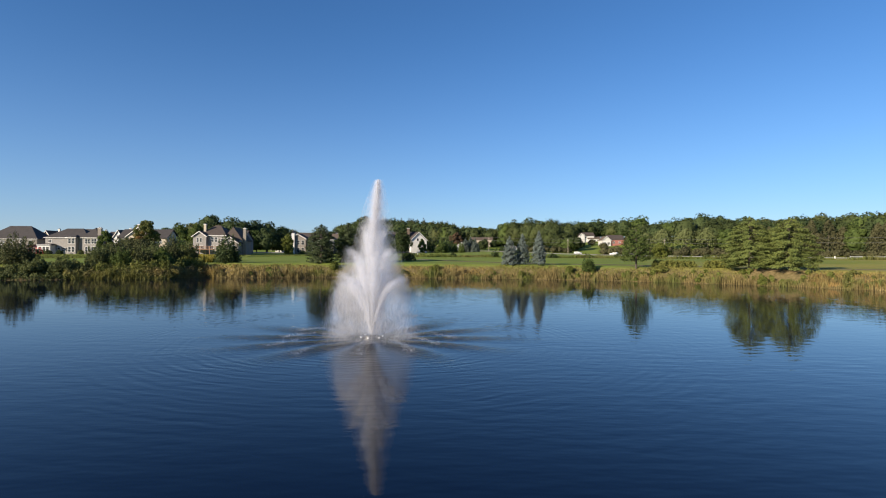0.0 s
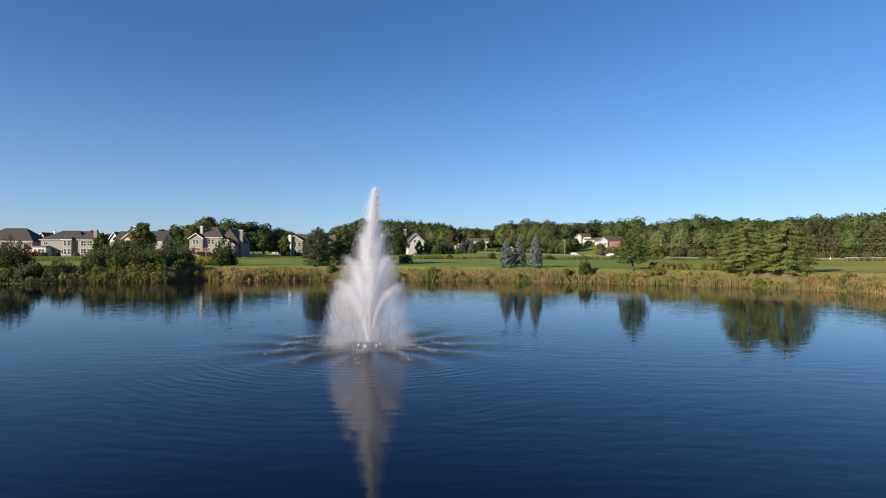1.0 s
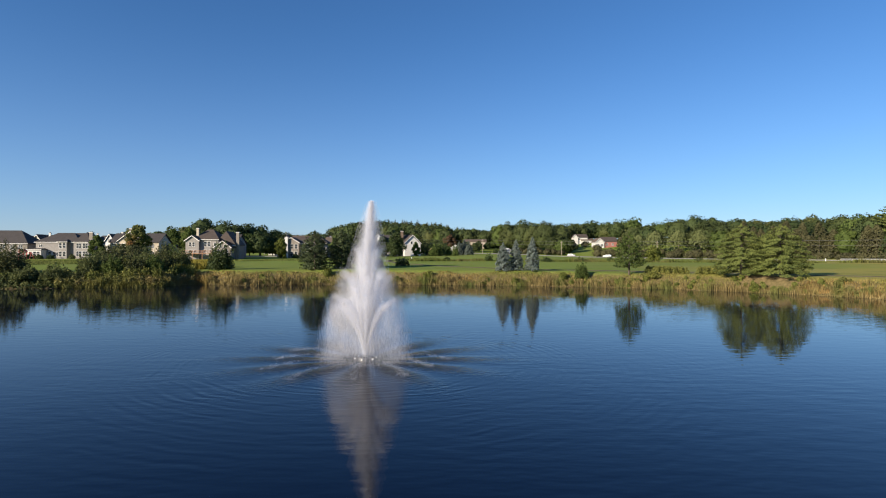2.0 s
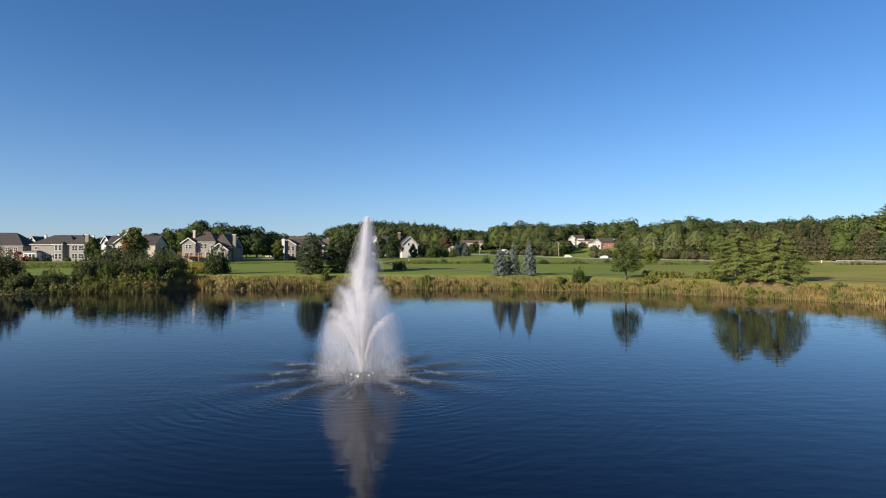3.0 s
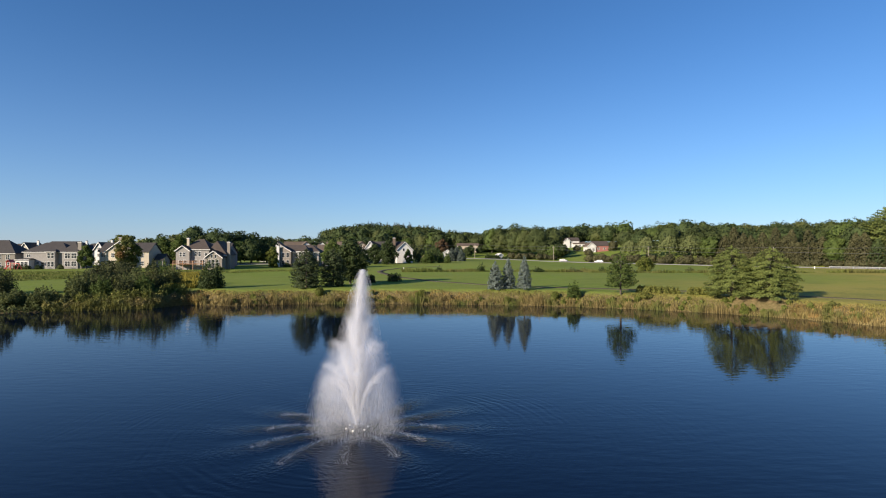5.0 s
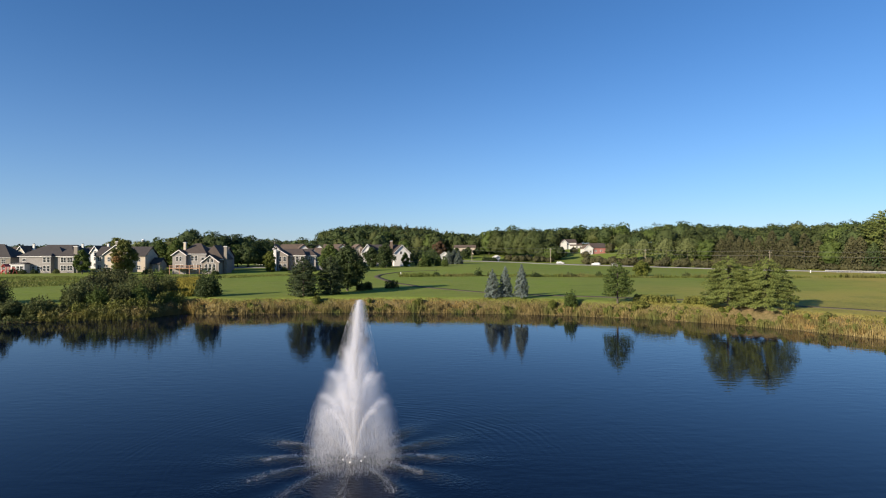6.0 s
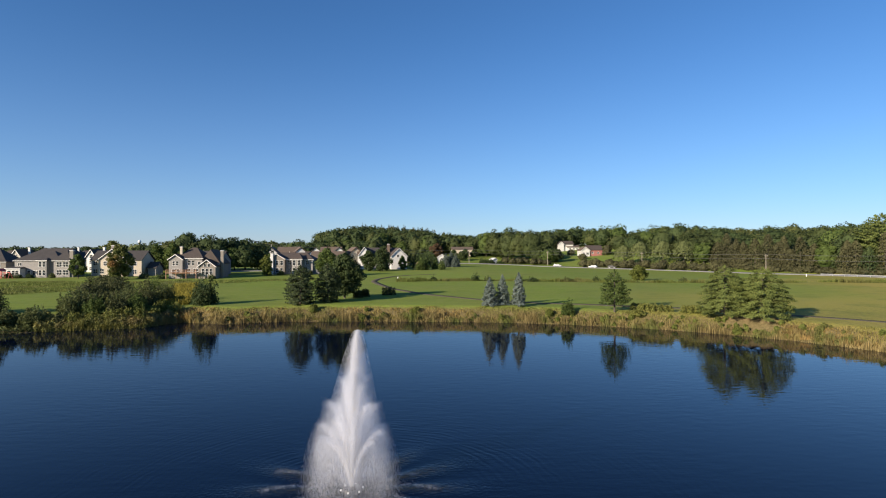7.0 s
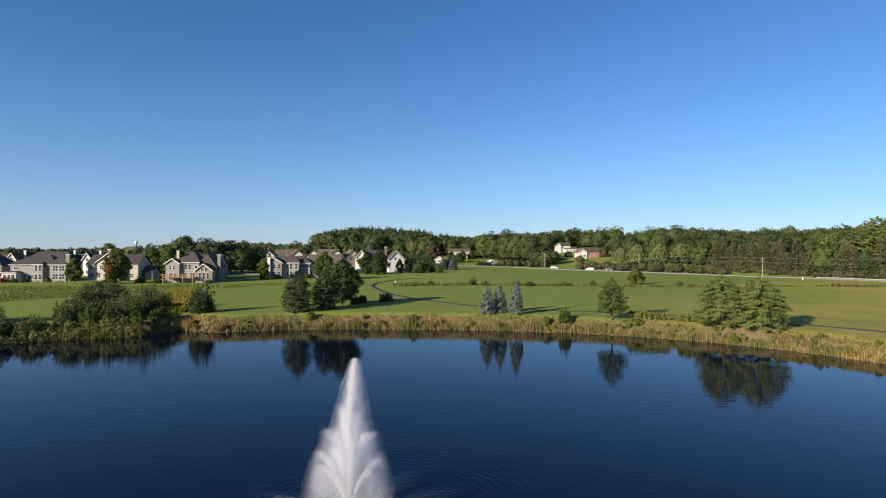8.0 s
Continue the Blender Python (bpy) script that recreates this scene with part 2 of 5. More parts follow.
def spray_material():
    """Air full of drops: white, and half let through."""
    m, nt, b = node_material("water_spray")
    b.inputs["Base Color"].default_value = (0.90, 0.91, 0.955, 1)
    b.inputs["Roughness"].default_value = 0.5
    b.inputs["IOR"].default_value = 1.33
    tr = nt.nodes.new("ShaderNodeBsdfTranslucent")
    tr.inputs["Color"].default_value = (0.90, 0.91, 0.955, 1)
    mx = nt.nodes.new("ShaderNodeMixShader")
    mx.inputs[0].default_value = 0.5
    nt.links.new(b.outputs[0], mx.inputs[1])
    nt.links.new(tr.outputs[0], mx.inputs[2])
    clear = nt.nodes.new("ShaderNodeBsdfTransparent")
    thin = nt.nodes.new("ShaderNodeMixShader")
    thin.inputs[0].default_value = 0.3
    nt.links.new(clear.outputs[0], thin.inputs[1])
    nt.links.new(mx.outputs[0], thin.inputs[2])
    nt.links.new(thin.outputs[0], nt.nodes["Material Output"].inputs["Surface"])
    return m


M_GROUND = ground_material()
M_WATER = water_material()
M_SPRAY = spray_material()
M_ROAD = plain("pale_road", (0.19, 0.185, 0.18), (0.27, 0.265, 0.255), 2, 0.9)
M_PATH = plain("dark_asphalt", (0.070, 0.062, 0.042), (0.115, 0.102, 0.070), 3, 1.0)
for m in (M_PATH, M_ROAD):
    m.node_tree.nodes["Principled BSDF"].inputs["Specular IOR Level"].default_value = 0.1

# ---------------------------------------------------------------- mesh tools


def arrays_mesh(name, verts, faces):
    verts = np.asarray(verts, dtype=np.float32)
    faces = np.asarray(faces, dtype=np.int32)
    k = faces.shape[1]
    me = bpy.data.meshes.new(name)
    me.vertices.add(len(verts))
    me.vertices.foreach_set("co", verts.ravel())
    me.loops.add(faces.size)
    me.loops.foreach_set("vertex_index", faces.ravel())
    me.polygons.add(len(faces))
    me.polygons.foreach_set("loop_start", np.arange(0, faces.size, k, dtype=np.int32))
    me.update(calc_edges=True)
    me.validate()
    return me


def part(name, me, material, parent, label=""):
    """Links a mesh (or bmesh) as one object under a thing or part."""
    if isinstance(me, bmesh.types.BMesh):
        data = bpy.data.meshes.new(name)
        me.to_mesh(data)
        me.free()
        me = data
    if not me.materials:
        me.materials.append(material)
    ob = new(name, me)
    if parent is not None:
        ob.parent = parent
    if label:
        tagged(ob, label)
    return ob


def smooth(me):
    me.polygons.foreach_set("use_smooth", np.ones(len(me.polygons), dtype=bool))
    return me


def anchor(name, x, y, z, rz=0, label="", category="", group=""):
    ob = new(name)
    ob.empty_display_size = 0.5
    ob.matrix_basis = pose(x, y, z, 0, 0, rz)
    return tagged(ob, label, category, group)


def join_arrays(chunks):
    vs, fs, n = [], [], 0
    for v, f in chunks:
        vs.append(v)
        fs.append(f + n)
        n += len(v)
    return np.concatenate(vs), np.concatenate(fs)


def tube(points, radii, sides=7):
    """A tapered tube along a line, as arrays of quads."""
    p = np.asarray(points, dtype=float)
    m = len(p)
    d = np.gradient(p, axis=0)
    d /= np.linalg.norm(d, axis=1)[:, None] + 1e-9
    up = np.where(np.abs(d[:, 2:3]) > 0.9, [[1.0, 0, 0]], [[0, 0, 1.0]])
    a = np.cross(d, up)
    a /= np.linalg.norm(a, axis=1)[:, None] + 1e-9
    b = np.cross(d, a)
    ang = np.linspace(0, 2 * np.pi, sides, endpoint=False)
    ring = a[:, None, :] * np.cos(ang)[None, :, None] + b[:, None, :] * np.sin(ang)[None, :, None]
    v = (p[:, None, :] + ring * np.asarray(radii)[:, None, None]).reshape(-1, 3)
    i = np.arange(m - 1)[:, None] * sides
    j = np.arange(sides)[None, :]
    f = np.stack([i + j, i + (j + 1) % sides, i + sides + (j + 1) % sides, i + sides + j], axis=-1).reshape(-1, 4)
    return v, f


def unit(v):
    return v / (np.linalg.norm(v, axis=1)[:, None] + 1e-9)


def leaf_quads(rng, pos, normal, size, aspect=0.6):
    """Pointed leaf clumps, slightly folded, at pos, turned at random about their normals."""
    n = len(pos)
    t = unit(np.cross(normal, unit(rng.normal(size=(n, 3)))))
    b = np.cross(normal, t)
    s = (size * rng.uniform(0.6, 1.35, n))[:, None]
    fold = normal * s * rng.uniform(-0.18, 0.18, (n, 1))
    v = np.stack([pos - t * s, pos - b * s * aspect + fold, pos + t * s, pos + b * s * aspect + fold], axis=1).reshape(-1, 3)
    return v, np.arange(n * 4).reshape(n, 4)


def leaf_cloud(rng, centres, radii, n, size, shell=0.6, outward=0.7):
    """Leaf clumps over the outsides of many lobes."""
    centres, radii = np.asarray(centres, float), np.asarray(radii, float)
    w = radii.prod(axis=1) ** (2 / 3)
    k = rng.choice(len(centres), n, p=w / w.sum())
    u = unit(rng.normal(size=(n, 3)))
    rr = shell + (1 - shell) * np.sqrt(rng.random(n))
    rr *= 1 + 0.12 * rng.normal(size=n)
    pos = centres[k] + u * radii[k] * rr[:, None]
    normal = unit(u * outward + rng.normal(size=(n, 3)) * 0.5)
    return leaf_quads(rng, pos, normal, size)


def box_mesh(x0, x1, y0, y1, z0, z1, edge=0.0):
    bm = bmesh.new()
    bmesh.ops.create_cube(bm, size=1, matrix=Matrix.Translation(((x0 + x1) / 2, (y0 + y1) / 2, (z0 + z1) / 2)) @ Matrix.Diagonal((x1 - x0, y1 - y0, z1 - z0, 1)))
    if edge:
        bmesh.ops.bevel(bm, geom=bm.edges[:], offset=edge, segments=1, affect="EDGES")
    return bm


# ---------------------------------------------------------------- the lie of the land
POND = np.array([(-120, 80), (-79, 89.2), (-67.3, 91.8), (-60.0, 95.2), (-52.0, 97.2), (-48.6, 98.8), (-47.0, 103.6), (-45.0, 106.2), (-42.6, 104.8), (-37, 102.6), (-26, 105.6),
                 (-15.5, 106.0), (-4.8, 105.4), (6, 104.2), (16.3, 102.3), (26, 99.6), (34.7, 95.6), (42.7, 90.9), (49.2, 85.4), (54.4, 79.8),
                 (58.3, 74.0), (60.5, 69.6), (66, 50), (66, 15), (52, -25), (10, -42), (-50, -40), (-105, -15), (-130, 35)], dtype=float)


def shore_distance(x, y):
    """Metres from the water's edge: land is positive, water negative."""
    x, y = np.broadcast_arrays(np.asarray(x, float), np.asarray(y, float))
    best = np.full(x.shape, 1e9)
    inside = np.zeros(x.shape, bool)
    for (ax, ay), (bx, by) in zip(POND, np.roll(POND, -1, axis=0)):
        dx, dy = bx - ax, by - ay
        t = np.clip(((x - ax) * dx + (y - ay) * dy) / (dx * dx + dy * dy), 0, 1)
        best = np.minimum(best, np.hypot(x - ax - t * dx, y - ay - t * dy))
        if dy != 0:
            cross = (ay > y) != (by > y)
            inside ^= cross & (x < ax + (y - ay) / dy * dx)
    return np.where(inside, -best, best)


def road_y(x):
    """Where the road's middle line lies for a given x."""
    return np.interp(x, [-40, 22.6, 36, 53, 69, 84, 98, 110, 125, 168, 330], [345, 340, 338, 334, 328, 321, 312, 301.5, 284, 216, -131])


def past_road(x, y):
    """Metres beyond the road's middle line, towards the wooded rise."""
    x, y = np.asarray(x, float), np.asarray(y, float)
    return (y - road_y(x)) * np.interp(x, [50, 100, 128, 150], [0.95, 0.72, 0.45, 0.423])


def ground_z(x, y):
    x, y = np.asarray(x, float), np.asarray(y, float)
    s = shore_distance(x, y)
    s = s + 0.22 * np.sin(x * 0.9) * np.cos(y * 0.7) + 0.12 * np.sin(x * 2.3 + y)
    land = np.interp(y, [-400, 60, 100, 135, 200, 250, 300, 385, 450, 800], [2.4, 2.4, 2.5, 3.0, 3.7, 4.6, 5.1, 6.4, 7.5, 9.0])
    dip = np.interp(x, [-20, 22, 36, 53, 69, 84, 125, 152, 200], [0, 0.75, 0.4, -0.1, -0.7, -1.1, -1.2, -1.1, -0.8])
    land = land + dip * np.clip((y - 190) / 60, 0, 1) * (1 - np.clip((y - 330) / 60, 0, 1))
    rise = np.interp(past_road(x, y), [5, 22, 53, 86, 120, 250], [0, 5.0, 8.0, 10.5, 12.2, 15.0])
    rise = rise * np.interp(x, [40, 80, 115, 140], [0, 0.35, 0.62, 1.0])
    rise = rise * np.clip((y - 60) / 140, 0, 1)
    knoll = 17 * np.exp(-((x + 52) / 95) ** 2 - ((y - 610) / 110) ** 2) + 4.2 * np.exp(-((x - 28) / 24) ** 2 - ((y - 432) / 24) ** 2)
    bank = np.clip(s / 5.5, 0, 1)
    bank = bank * bank * (3 - 2 * bank) * 0.75 + bank * 0.25
    up = bank * (land + rise + knoll) + 0.05 * np.sin(x * 0.21) * np.sin(y * 0.17)
    return np.where(s > 0, up, np.maximum(s * 0.6, -2.0))


def gz(x, y):
    return float(ground_z(np.array([x]), np.array([y]))[0])


def grid_axis(fine_lo, fine_hi, step, far_lo, far_hi):
    mid = np.arange(fine_lo, fine_hi, step)
    out = [mid]
    for start, end, sign in ((fine_hi, far_hi, 1), (fine_lo, far_lo, -1)):
        p, d, line = start, step, []
        while p * sign < end * sign:
            d *= 1.08
            p += sign * min(d, 160)
            line.append(p)
        out.append(np.array(line))
    return np.unique(np.concatenate(out))


gx = grid_axis(-85, 75, 0.9, -3200, 3200)
gy = grid_axis(64, 125, 0.7, -1500, 4500)
GX, GY = np.meshgrid(gx, gy)
verts = np.stack([GX.ravel(), GY.ravel(), ground_z(GX, GY).ravel()], axis=1)
ii = (np.arange(len(gy) - 1)[:, None] * len(gx) + np.arange(len(gx) - 1)[None, :]).ravel()
faces = np.stack([ii, ii + 1, ii + 1 + len(gx), ii + len(gx)], axis=1)
ground = part("ground", smooth(arrays_mesh("ground", verts, faces)), M_GROUND, None)
tagged(ground, "mown green lawn and fields rolling away from the pond", "ground", kind="structure")

bm = bmesh.new()
bmesh.ops.create_grid(bm, x_segments=2, y_segments=2, size=0.5, matrix=Matrix.Translation((-30, 30, 0)) @ Matrix.Diagonal((220, 180, 1, 1)))
water = part("water", bm, M_WATER, None)
tagged(water, "calm dark blue pond water with fine ripples", "water", kind="structure")


def ribbon(points, width, lift, step=2.0):
    """A strip of paving that lies on the ground."""
    p = np.array(points, float)
    seg = np.r_[0, np.cumsum(np.hypot(*np.diff(p, axis=0).T))]
    s = np.arange(0, seg[-1], step)
    # soften the bends
    x = np.interp(s, seg, p[:, 0])
    y = np.interp(s, seg, p[:, 1])
    k = np.ones(7) / 7
    xs = np.convolve(np.pad(x, 3, mode="edge"), k, "valid")
    ys = np.convolve(np.pad(y, 3, mode="edge"), k, "valid")
    dx, dy = np.gradient(xs), np.gradient(ys)
    ln = np.hypot(dx, dy)
    nx, ny = -dy / ln, dx / ln
    cols = []
    for off, drop in ((-width / 2 - 0.15, -0.25), (-width / 2, 0), (0, 0.03), (width / 2, 0), (width / 2 + 0.15, -0.25)):
        px, py = xs + nx * off, ys + ny * off
        cols.append(np.stack([px, py, ground_z(px, py) + lift + drop], axis=1))
    v = np.stack(cols, axis=1).reshape(-1, 3)
    n = len(xs)
    i = (np.arange(n - 1)[:, None] * 5 + np.arange(4)[None, :]).ravel()
    f = np.stack([i, i + 1, i + 6, i + 5], axis=1)
    return arrays_mesh("ribbon", v, f)


def road_at(y, off=0.0):
    """A point of the road's middle line, moved sideways by off."""
    return 168 - 0.467 * (y - 216) + off * 0.906, y + off * 0.423


road = part("road", smooth(ribbon([road_at(-120), road_at(216), (125, 284), (110, 301.5), (98, 312), (84, 321), (69, 328), (53, 334), (36, 338), (22.6, 340), (-30, 344)], 7.0, 0.32, 3.0)), M_ROAD, None)
tagged(road, "pale grey country road on a low verge", "road", kind="structure")
FOOTPATH = [(6, 224), (-3, 220), (-11, 212), (-16, 198), (-16.5, 184), (-13.5, 170), (-8.5, 152), (-1, 136), (12, 120), (23, 113), (34, 109.5), (48, 103), (63, 89.5), (70, 81), (80, 62), (84, 30)]
path = part("footpath", smooth(ribbon(FOOTPATH, 1.9, 0.06, 1.2)), M_PATH, None)


def off_path(x, y, gap):
    """True where a spot is farther than gap from the footpath."""
    best = np.full(np.shape(x), 1e9)
    for (ax, ay), (bx, by) in zip(FOOTPATH, FOOTPATH[1:]):
        dx, dy = bx - ax, by - ay
        t = np.clip(((x - ax) * dx + (y - ay) * dy) / (dx * dx + dy * dy), 0, 1)
        best = np.minimum(best, np.hypot(x - ax - t * dx, y - ay - t * dy))
    return best > gap


tagged(path, "narrow dark asphalt footpath winding through the lawn", "path", kind="structure")


# ---------------------------------------------------------------- the fountain


def droplets(rng, pos, vel, exposure, width, least=0.05, most=0.34):
    """Flying water as thin drawn-out drops along their way."""
    n = len(pos)
    speed = np.linalg.norm(vel, axis=1)
    d = unit(vel)
    half = np.clip(speed * exposure, least, most)[:, None] * 0.5 * rng.uniform(0.7, 1.3, (n, 1))
    a = unit(np.cross(d, unit(rng.normal(size=(n, 3)))))
    w = (width * rng.uniform(0.5, 1.5, n))[:, None]
    v = np.stack([pos - d * half - a * w, pos - d * half * 0.6 + a * w * 1.6, pos + d * half], axis=1)
    return v.reshape(-1, 3), np.arange(n * 3).reshape(n, 3)


def jet(rng, n, top, reach, heading, share=0.36):
    """Drops of one leaning jet: a firm stream up to its crest, then a curtain that the air lets fall steeply."""
    up = rng.random(n) < share
    s = rng.random(n) ** 0.85
    crest = top * np.where(up, 1.0, np.clip(1 - np.abs(rng.normal(0, 0.10, n)), 0.6, 1.0))
    q = rng.random(n)
    z = np.where(up, 0.3 + (crest - 0.3) * (2 * s - s * s), crest * (1 - q ** 1.8))
    r = np.where(up, 0.06 + reach * s ** 1.1, reach * (0.94 + 0.24 * q))
    wide = np.where(up, 0.035 + 0.13 * s ** 1.6, 0.16 + 0.20 * q)
    hd = heading + rng.normal(0, 1, n) * np.where(up, 0.035, 0.13)
    pos = np.stack([np.cos(hd) * r, np.sin(hd) * r, z], axis=1) + np.clip(rng.normal(size=(n, 3)), -1.9, 1.9) * wide[:, None] * (1, 1, 0.8)
    out = np.where(up, reach * 0.9, 0.35)
    vel = np.stack([np.cos(hd) * out, np.sin(hd) * out, np.where(up, 9.5 * (1.02 - s), -1.0 - 5.5 * q)], axis=1)
    keep = (pos[:, 2] > 0.03) & (up | (rng.random(n) < 1 - 0.62 * q * q))
    return pos[keep], vel[keep], up[keep]


def build_fountain():
    rng = np.random.default_rng(5)
    f = anchor("fountain", FOUNTAIN[0], FOUNTAIN[1], 0, 0, "floating pond fountain throwing tall white tiers of spray", "fountain")
    # float ring, housing and lamps
    bm = bmesh.new()
    bmesh.ops.create_cone(bm, cap_ends=True, segments=28, radius1=0.55, radius2=0.48, depth=0.22, matrix=Matrix.Translation((0, 0, 0.06)))
    bmesh.ops.bevel(bm, geom=bm.edges[:], offset=0.03, segments=2, affect="EDGES")
    part("float_ring", bm, M_DARK, f)
    bm = bmesh.new()
    bmesh.ops.create_cone(bm, cap_ends=True, segments=16, radius1=0.14, radius2=0.06, depth=0.24, matrix=Matrix.Translation((0, 0, 0.28)))
    part("nozzle", bm, M_DARK, f)
    bm0 = bmesh.new()
    bmesh.ops.create_cone(bm0, cap_ends=True, segments=12, radius1=0.04, radius2=0.052, depth=0.08)
    lamp_mesh = bpy.data.meshes.new("lamp_housing")
    bm0.to_mesh(lamp_mesh)
    bm0.free()
    for k in range(6):
        a = k * math.tau / 6 + 0.3
        lamp = part("lamp_housing", lamp_mesh, M_TRIM, f)
        lamp.matrix_basis = pose(0.60 * math.cos(a), 0.60 * math.sin(a), 0.10)

    def spray(name, p, v, exposure, width, most=0.34, lean=0.0):
        p = p + np.stack([lean * (p[:, 2] / 9.0) ** 2, 0 * p[:, 2], 0 * p[:, 2]], axis=1)
        tagged(part(name, arrays_mesh(name, *droplets(rng, p, v, exposure, width, 0.05, most)), M_SPRAY, f), kind="stuff")

    # middle jet: a firm column with a rounded head, and the veil that falls round it
    top = 8.75
    n = 34000
    u = rng.random(n) ** 0.85
    z = 0.3 + (top - 0.3) * u
    tip = np.clip(1 - (np.clip(u - 0.82, 0, 1) / 0.185) ** 2, 0, 1) ** 0.85
    rad = (0.06 + 0.30 * u ** 1.5) * tip * np.abs(rng.normal(0, 0.5, n))
    a = rng.random(n) * math.tau
    p = np.stack([np.cos(a) * rad, np.sin(a) * rad, z], axis=1)
    v = np.stack([np.cos(a) * 0.3, np.sin(a) * 0.3, np.sqrt(2 * 9.81 * (top + 0.3 - z))], axis=1)
    spray("centre_jet", p, v, 1 / 28, 0.0052, 0.45, 0.32)
    n = 230000
    fall = 0.01 + 0.99 * rng.random(n) ** 0.9
    rad = (0.20 + 2.0 * fall ** 0.8) * np.minimum(np.abs(rng.normal(0, 0.45, n)), 0.95 + 0.05 * rng.random(n))
    a = rng.random(n) * math.tau
    streak = 0.75 + 0.25 * np.sin(a * 9 + 1.3) * np.sin(a * 4)
    keep = rng.random(n) < streak * (1 - 0.85 * fall)
    fall, rad, a = fall[keep], rad[keep], a[keep]
    p = np.stack([np.cos(a) * rad, np.sin(a) * rad, (top - 0.1) * (1 - fall) + 0.2], axis=1)
    v = np.stack([np.cos(a) * 0.8, np.sin(a) * 0.8, -1.5 - 5.0 * np.sqrt(fall)], axis=1)
    spray("falling_veil", p, v, 1 / 24, 0.0024, 0.28, 0.32)
    # three tiers of leaning jets
    for name, count, top_z, reach, amount, turn in (("upper_jet", 6, 6.2, 0.60, 20000, 0.30), ("middle_jet", 8, 4.6, 1.30, 22000, 0.15), ("lower_jet", 10, 3.3, 1.82, 19000, 0.42)):
        for k in range(count):
            p, v, up = jet(rng, amount, top_z * (1 + 0.07 * math.sin(k * 2.1)), reach * (1 + 0.07 * math.sin(k * 3.3)), turn + k * math.tau / count)
            spray(name, p, v, 1 / 26, np.where(up, 0.0026, 0.0017), 0.30, 0.25)
    # low jets that skim out over the pond and break up where they land
    for k, reach in enumerate((4.8, 4.2, 4.6, 5.4, 4.4, 5.6, 5.1, 5.7, 5.9, 5.2, 4.9, 4.3)):
        a0 = k * math.tau / 12
        n = 900
        q = rng.random(n) ** 0.7
        r = 0.6 + (reach - 0.6) * q + rng.normal(0, 0.06, n)
        hop = 0.24 * np.sin(np.clip(q * 1.05, 0, 1) * math.pi) + np.where(q > 0.5, np.abs(rng.normal(0, 0.07, n)), 0.0)
        side = rng.normal(0, 1, n) * (0.03 + 0.13 * q)
        p = np.stack([np.cos(a0) * r - np.sin(a0) * side, np.sin(a0) * r + np.cos(a0) * side, 0.03 + hop], axis=1)
        keep = rng.random(n) < 0.25 + 0.75 * np.clip(q * 2.4 - 0.9, 0, 1) * (0.6 + 0.4 * np.sin(q * 37 + k))
        p, q = p[keep], q[keep]
        v = np.stack([np.cos(a0) * 4 + 0 * q, np.sin(a0) * 4 + 0 * q, 2 - 4 * q], axis=1) + rng.normal(size=(len(q), 3))
        spray("skimming_jet", p, v, 1 / 60, 0.0060, 0.08)
    # mist and splash where the tiers land
    n = 14000
    a = rng.random(n) * math.tau
    rad = np.abs(rng.normal(2.05, 0.42, n))
    p = np.stack([np.cos(a) * rad, np.sin(a) * rad, np.minimum(rng.exponential(0.22, n) + 0.04, 1.5)], axis=1)
    v = np.stack([np.cos(a) * 0.6, np.sin(a) * 0.6, -3 + rng.normal(0, 2, n)], axis=1)
    spray("splash", p, v, 1 / 30, 0.0018, 0.2)
    return f


build_fountain()

# ---------------------------------------------------------------- plants


def broadleaf(name, x, y, height, width, material, label, leaves=5000, leaf=0.22, trunk=0.16, lobes=26, skirt=0.25, seed=0, group="", squash=1.0, shape=1.0, loose=1.0):
    """A leafy tree: tapered trunk, limbs, and a crown of leaf clumps on many lobes."""
    rng = np.random.default_rng(seed + 11)
    t = anchor(name, x, y, gz(x, y) - 0.05, rng.uniform(0, 360), label, "tree" if "bush" not in name and "shrub" not in name else "bush", group)
    top_of_trunk = height * 0.72
    bend = rng.normal(0, 0.02 * height, 2)
    zz = np.linspace(0, top_of_trunk, 8)
    line = np.stack([bend[0] * (zz / height) ** 2, bend[1] * (zz / height) ** 2, zz], axis=1)
    chunks = [tube(line, trunk * (1.25 - 1.05 * zz / top_of_trunk) + 0.02)]
    cs, rs = [], []
    lo = height * skirt
    for k in range(lobes):
        u = (k + 0.5) / lobes
        z = lo + (height * 0.93 - lo) * u
        prof = math.sin(math.pi * min(max((u * 0.82 + 0.14), 0), 1)) ** shape
        rad = width / 2 * prof * rng.uniform(0.35, 0.85)
        a = k * 2.39996 + rng.uniform(-0.4, 0.4)
        c = np.array([math.cos(a) * rad, math.sin(a) * rad, z])
        r = width * rng.uniform(0.15, 0.24) * (0.6 + 0.4 * prof) * loose
        c[:2] *= 1 + 0.35 * (1 - loose)
        cs.append(c)
        rs.append((r * (1 + 0.5 * (1 - loose)), r * (1 + 0.5 * (1 - loose)), r * 0.75 * squash))
        if k % 2 == 0:
            s = np.array([0, 0, max(z * 0.6, height * 0.12)])
            s[:2] = bend * (s[2] / height) ** 2
            m = (s + c) / 2 + np.array([0, 0, 0.06 * height])
            chunks.append(tube(np.stack([s, m, c]), [trunk * 0.45, trunk * 0.28, 0.02], 5))
    part("trunk", smooth(arrays_mesh("trunk", *join_arrays(chunks))), M_BARK, t)
    part("crown", arrays_mesh("crown", *leaf_cloud(rng, cs, rs, leaves, leaf, 0.45)), material, t)
    return t


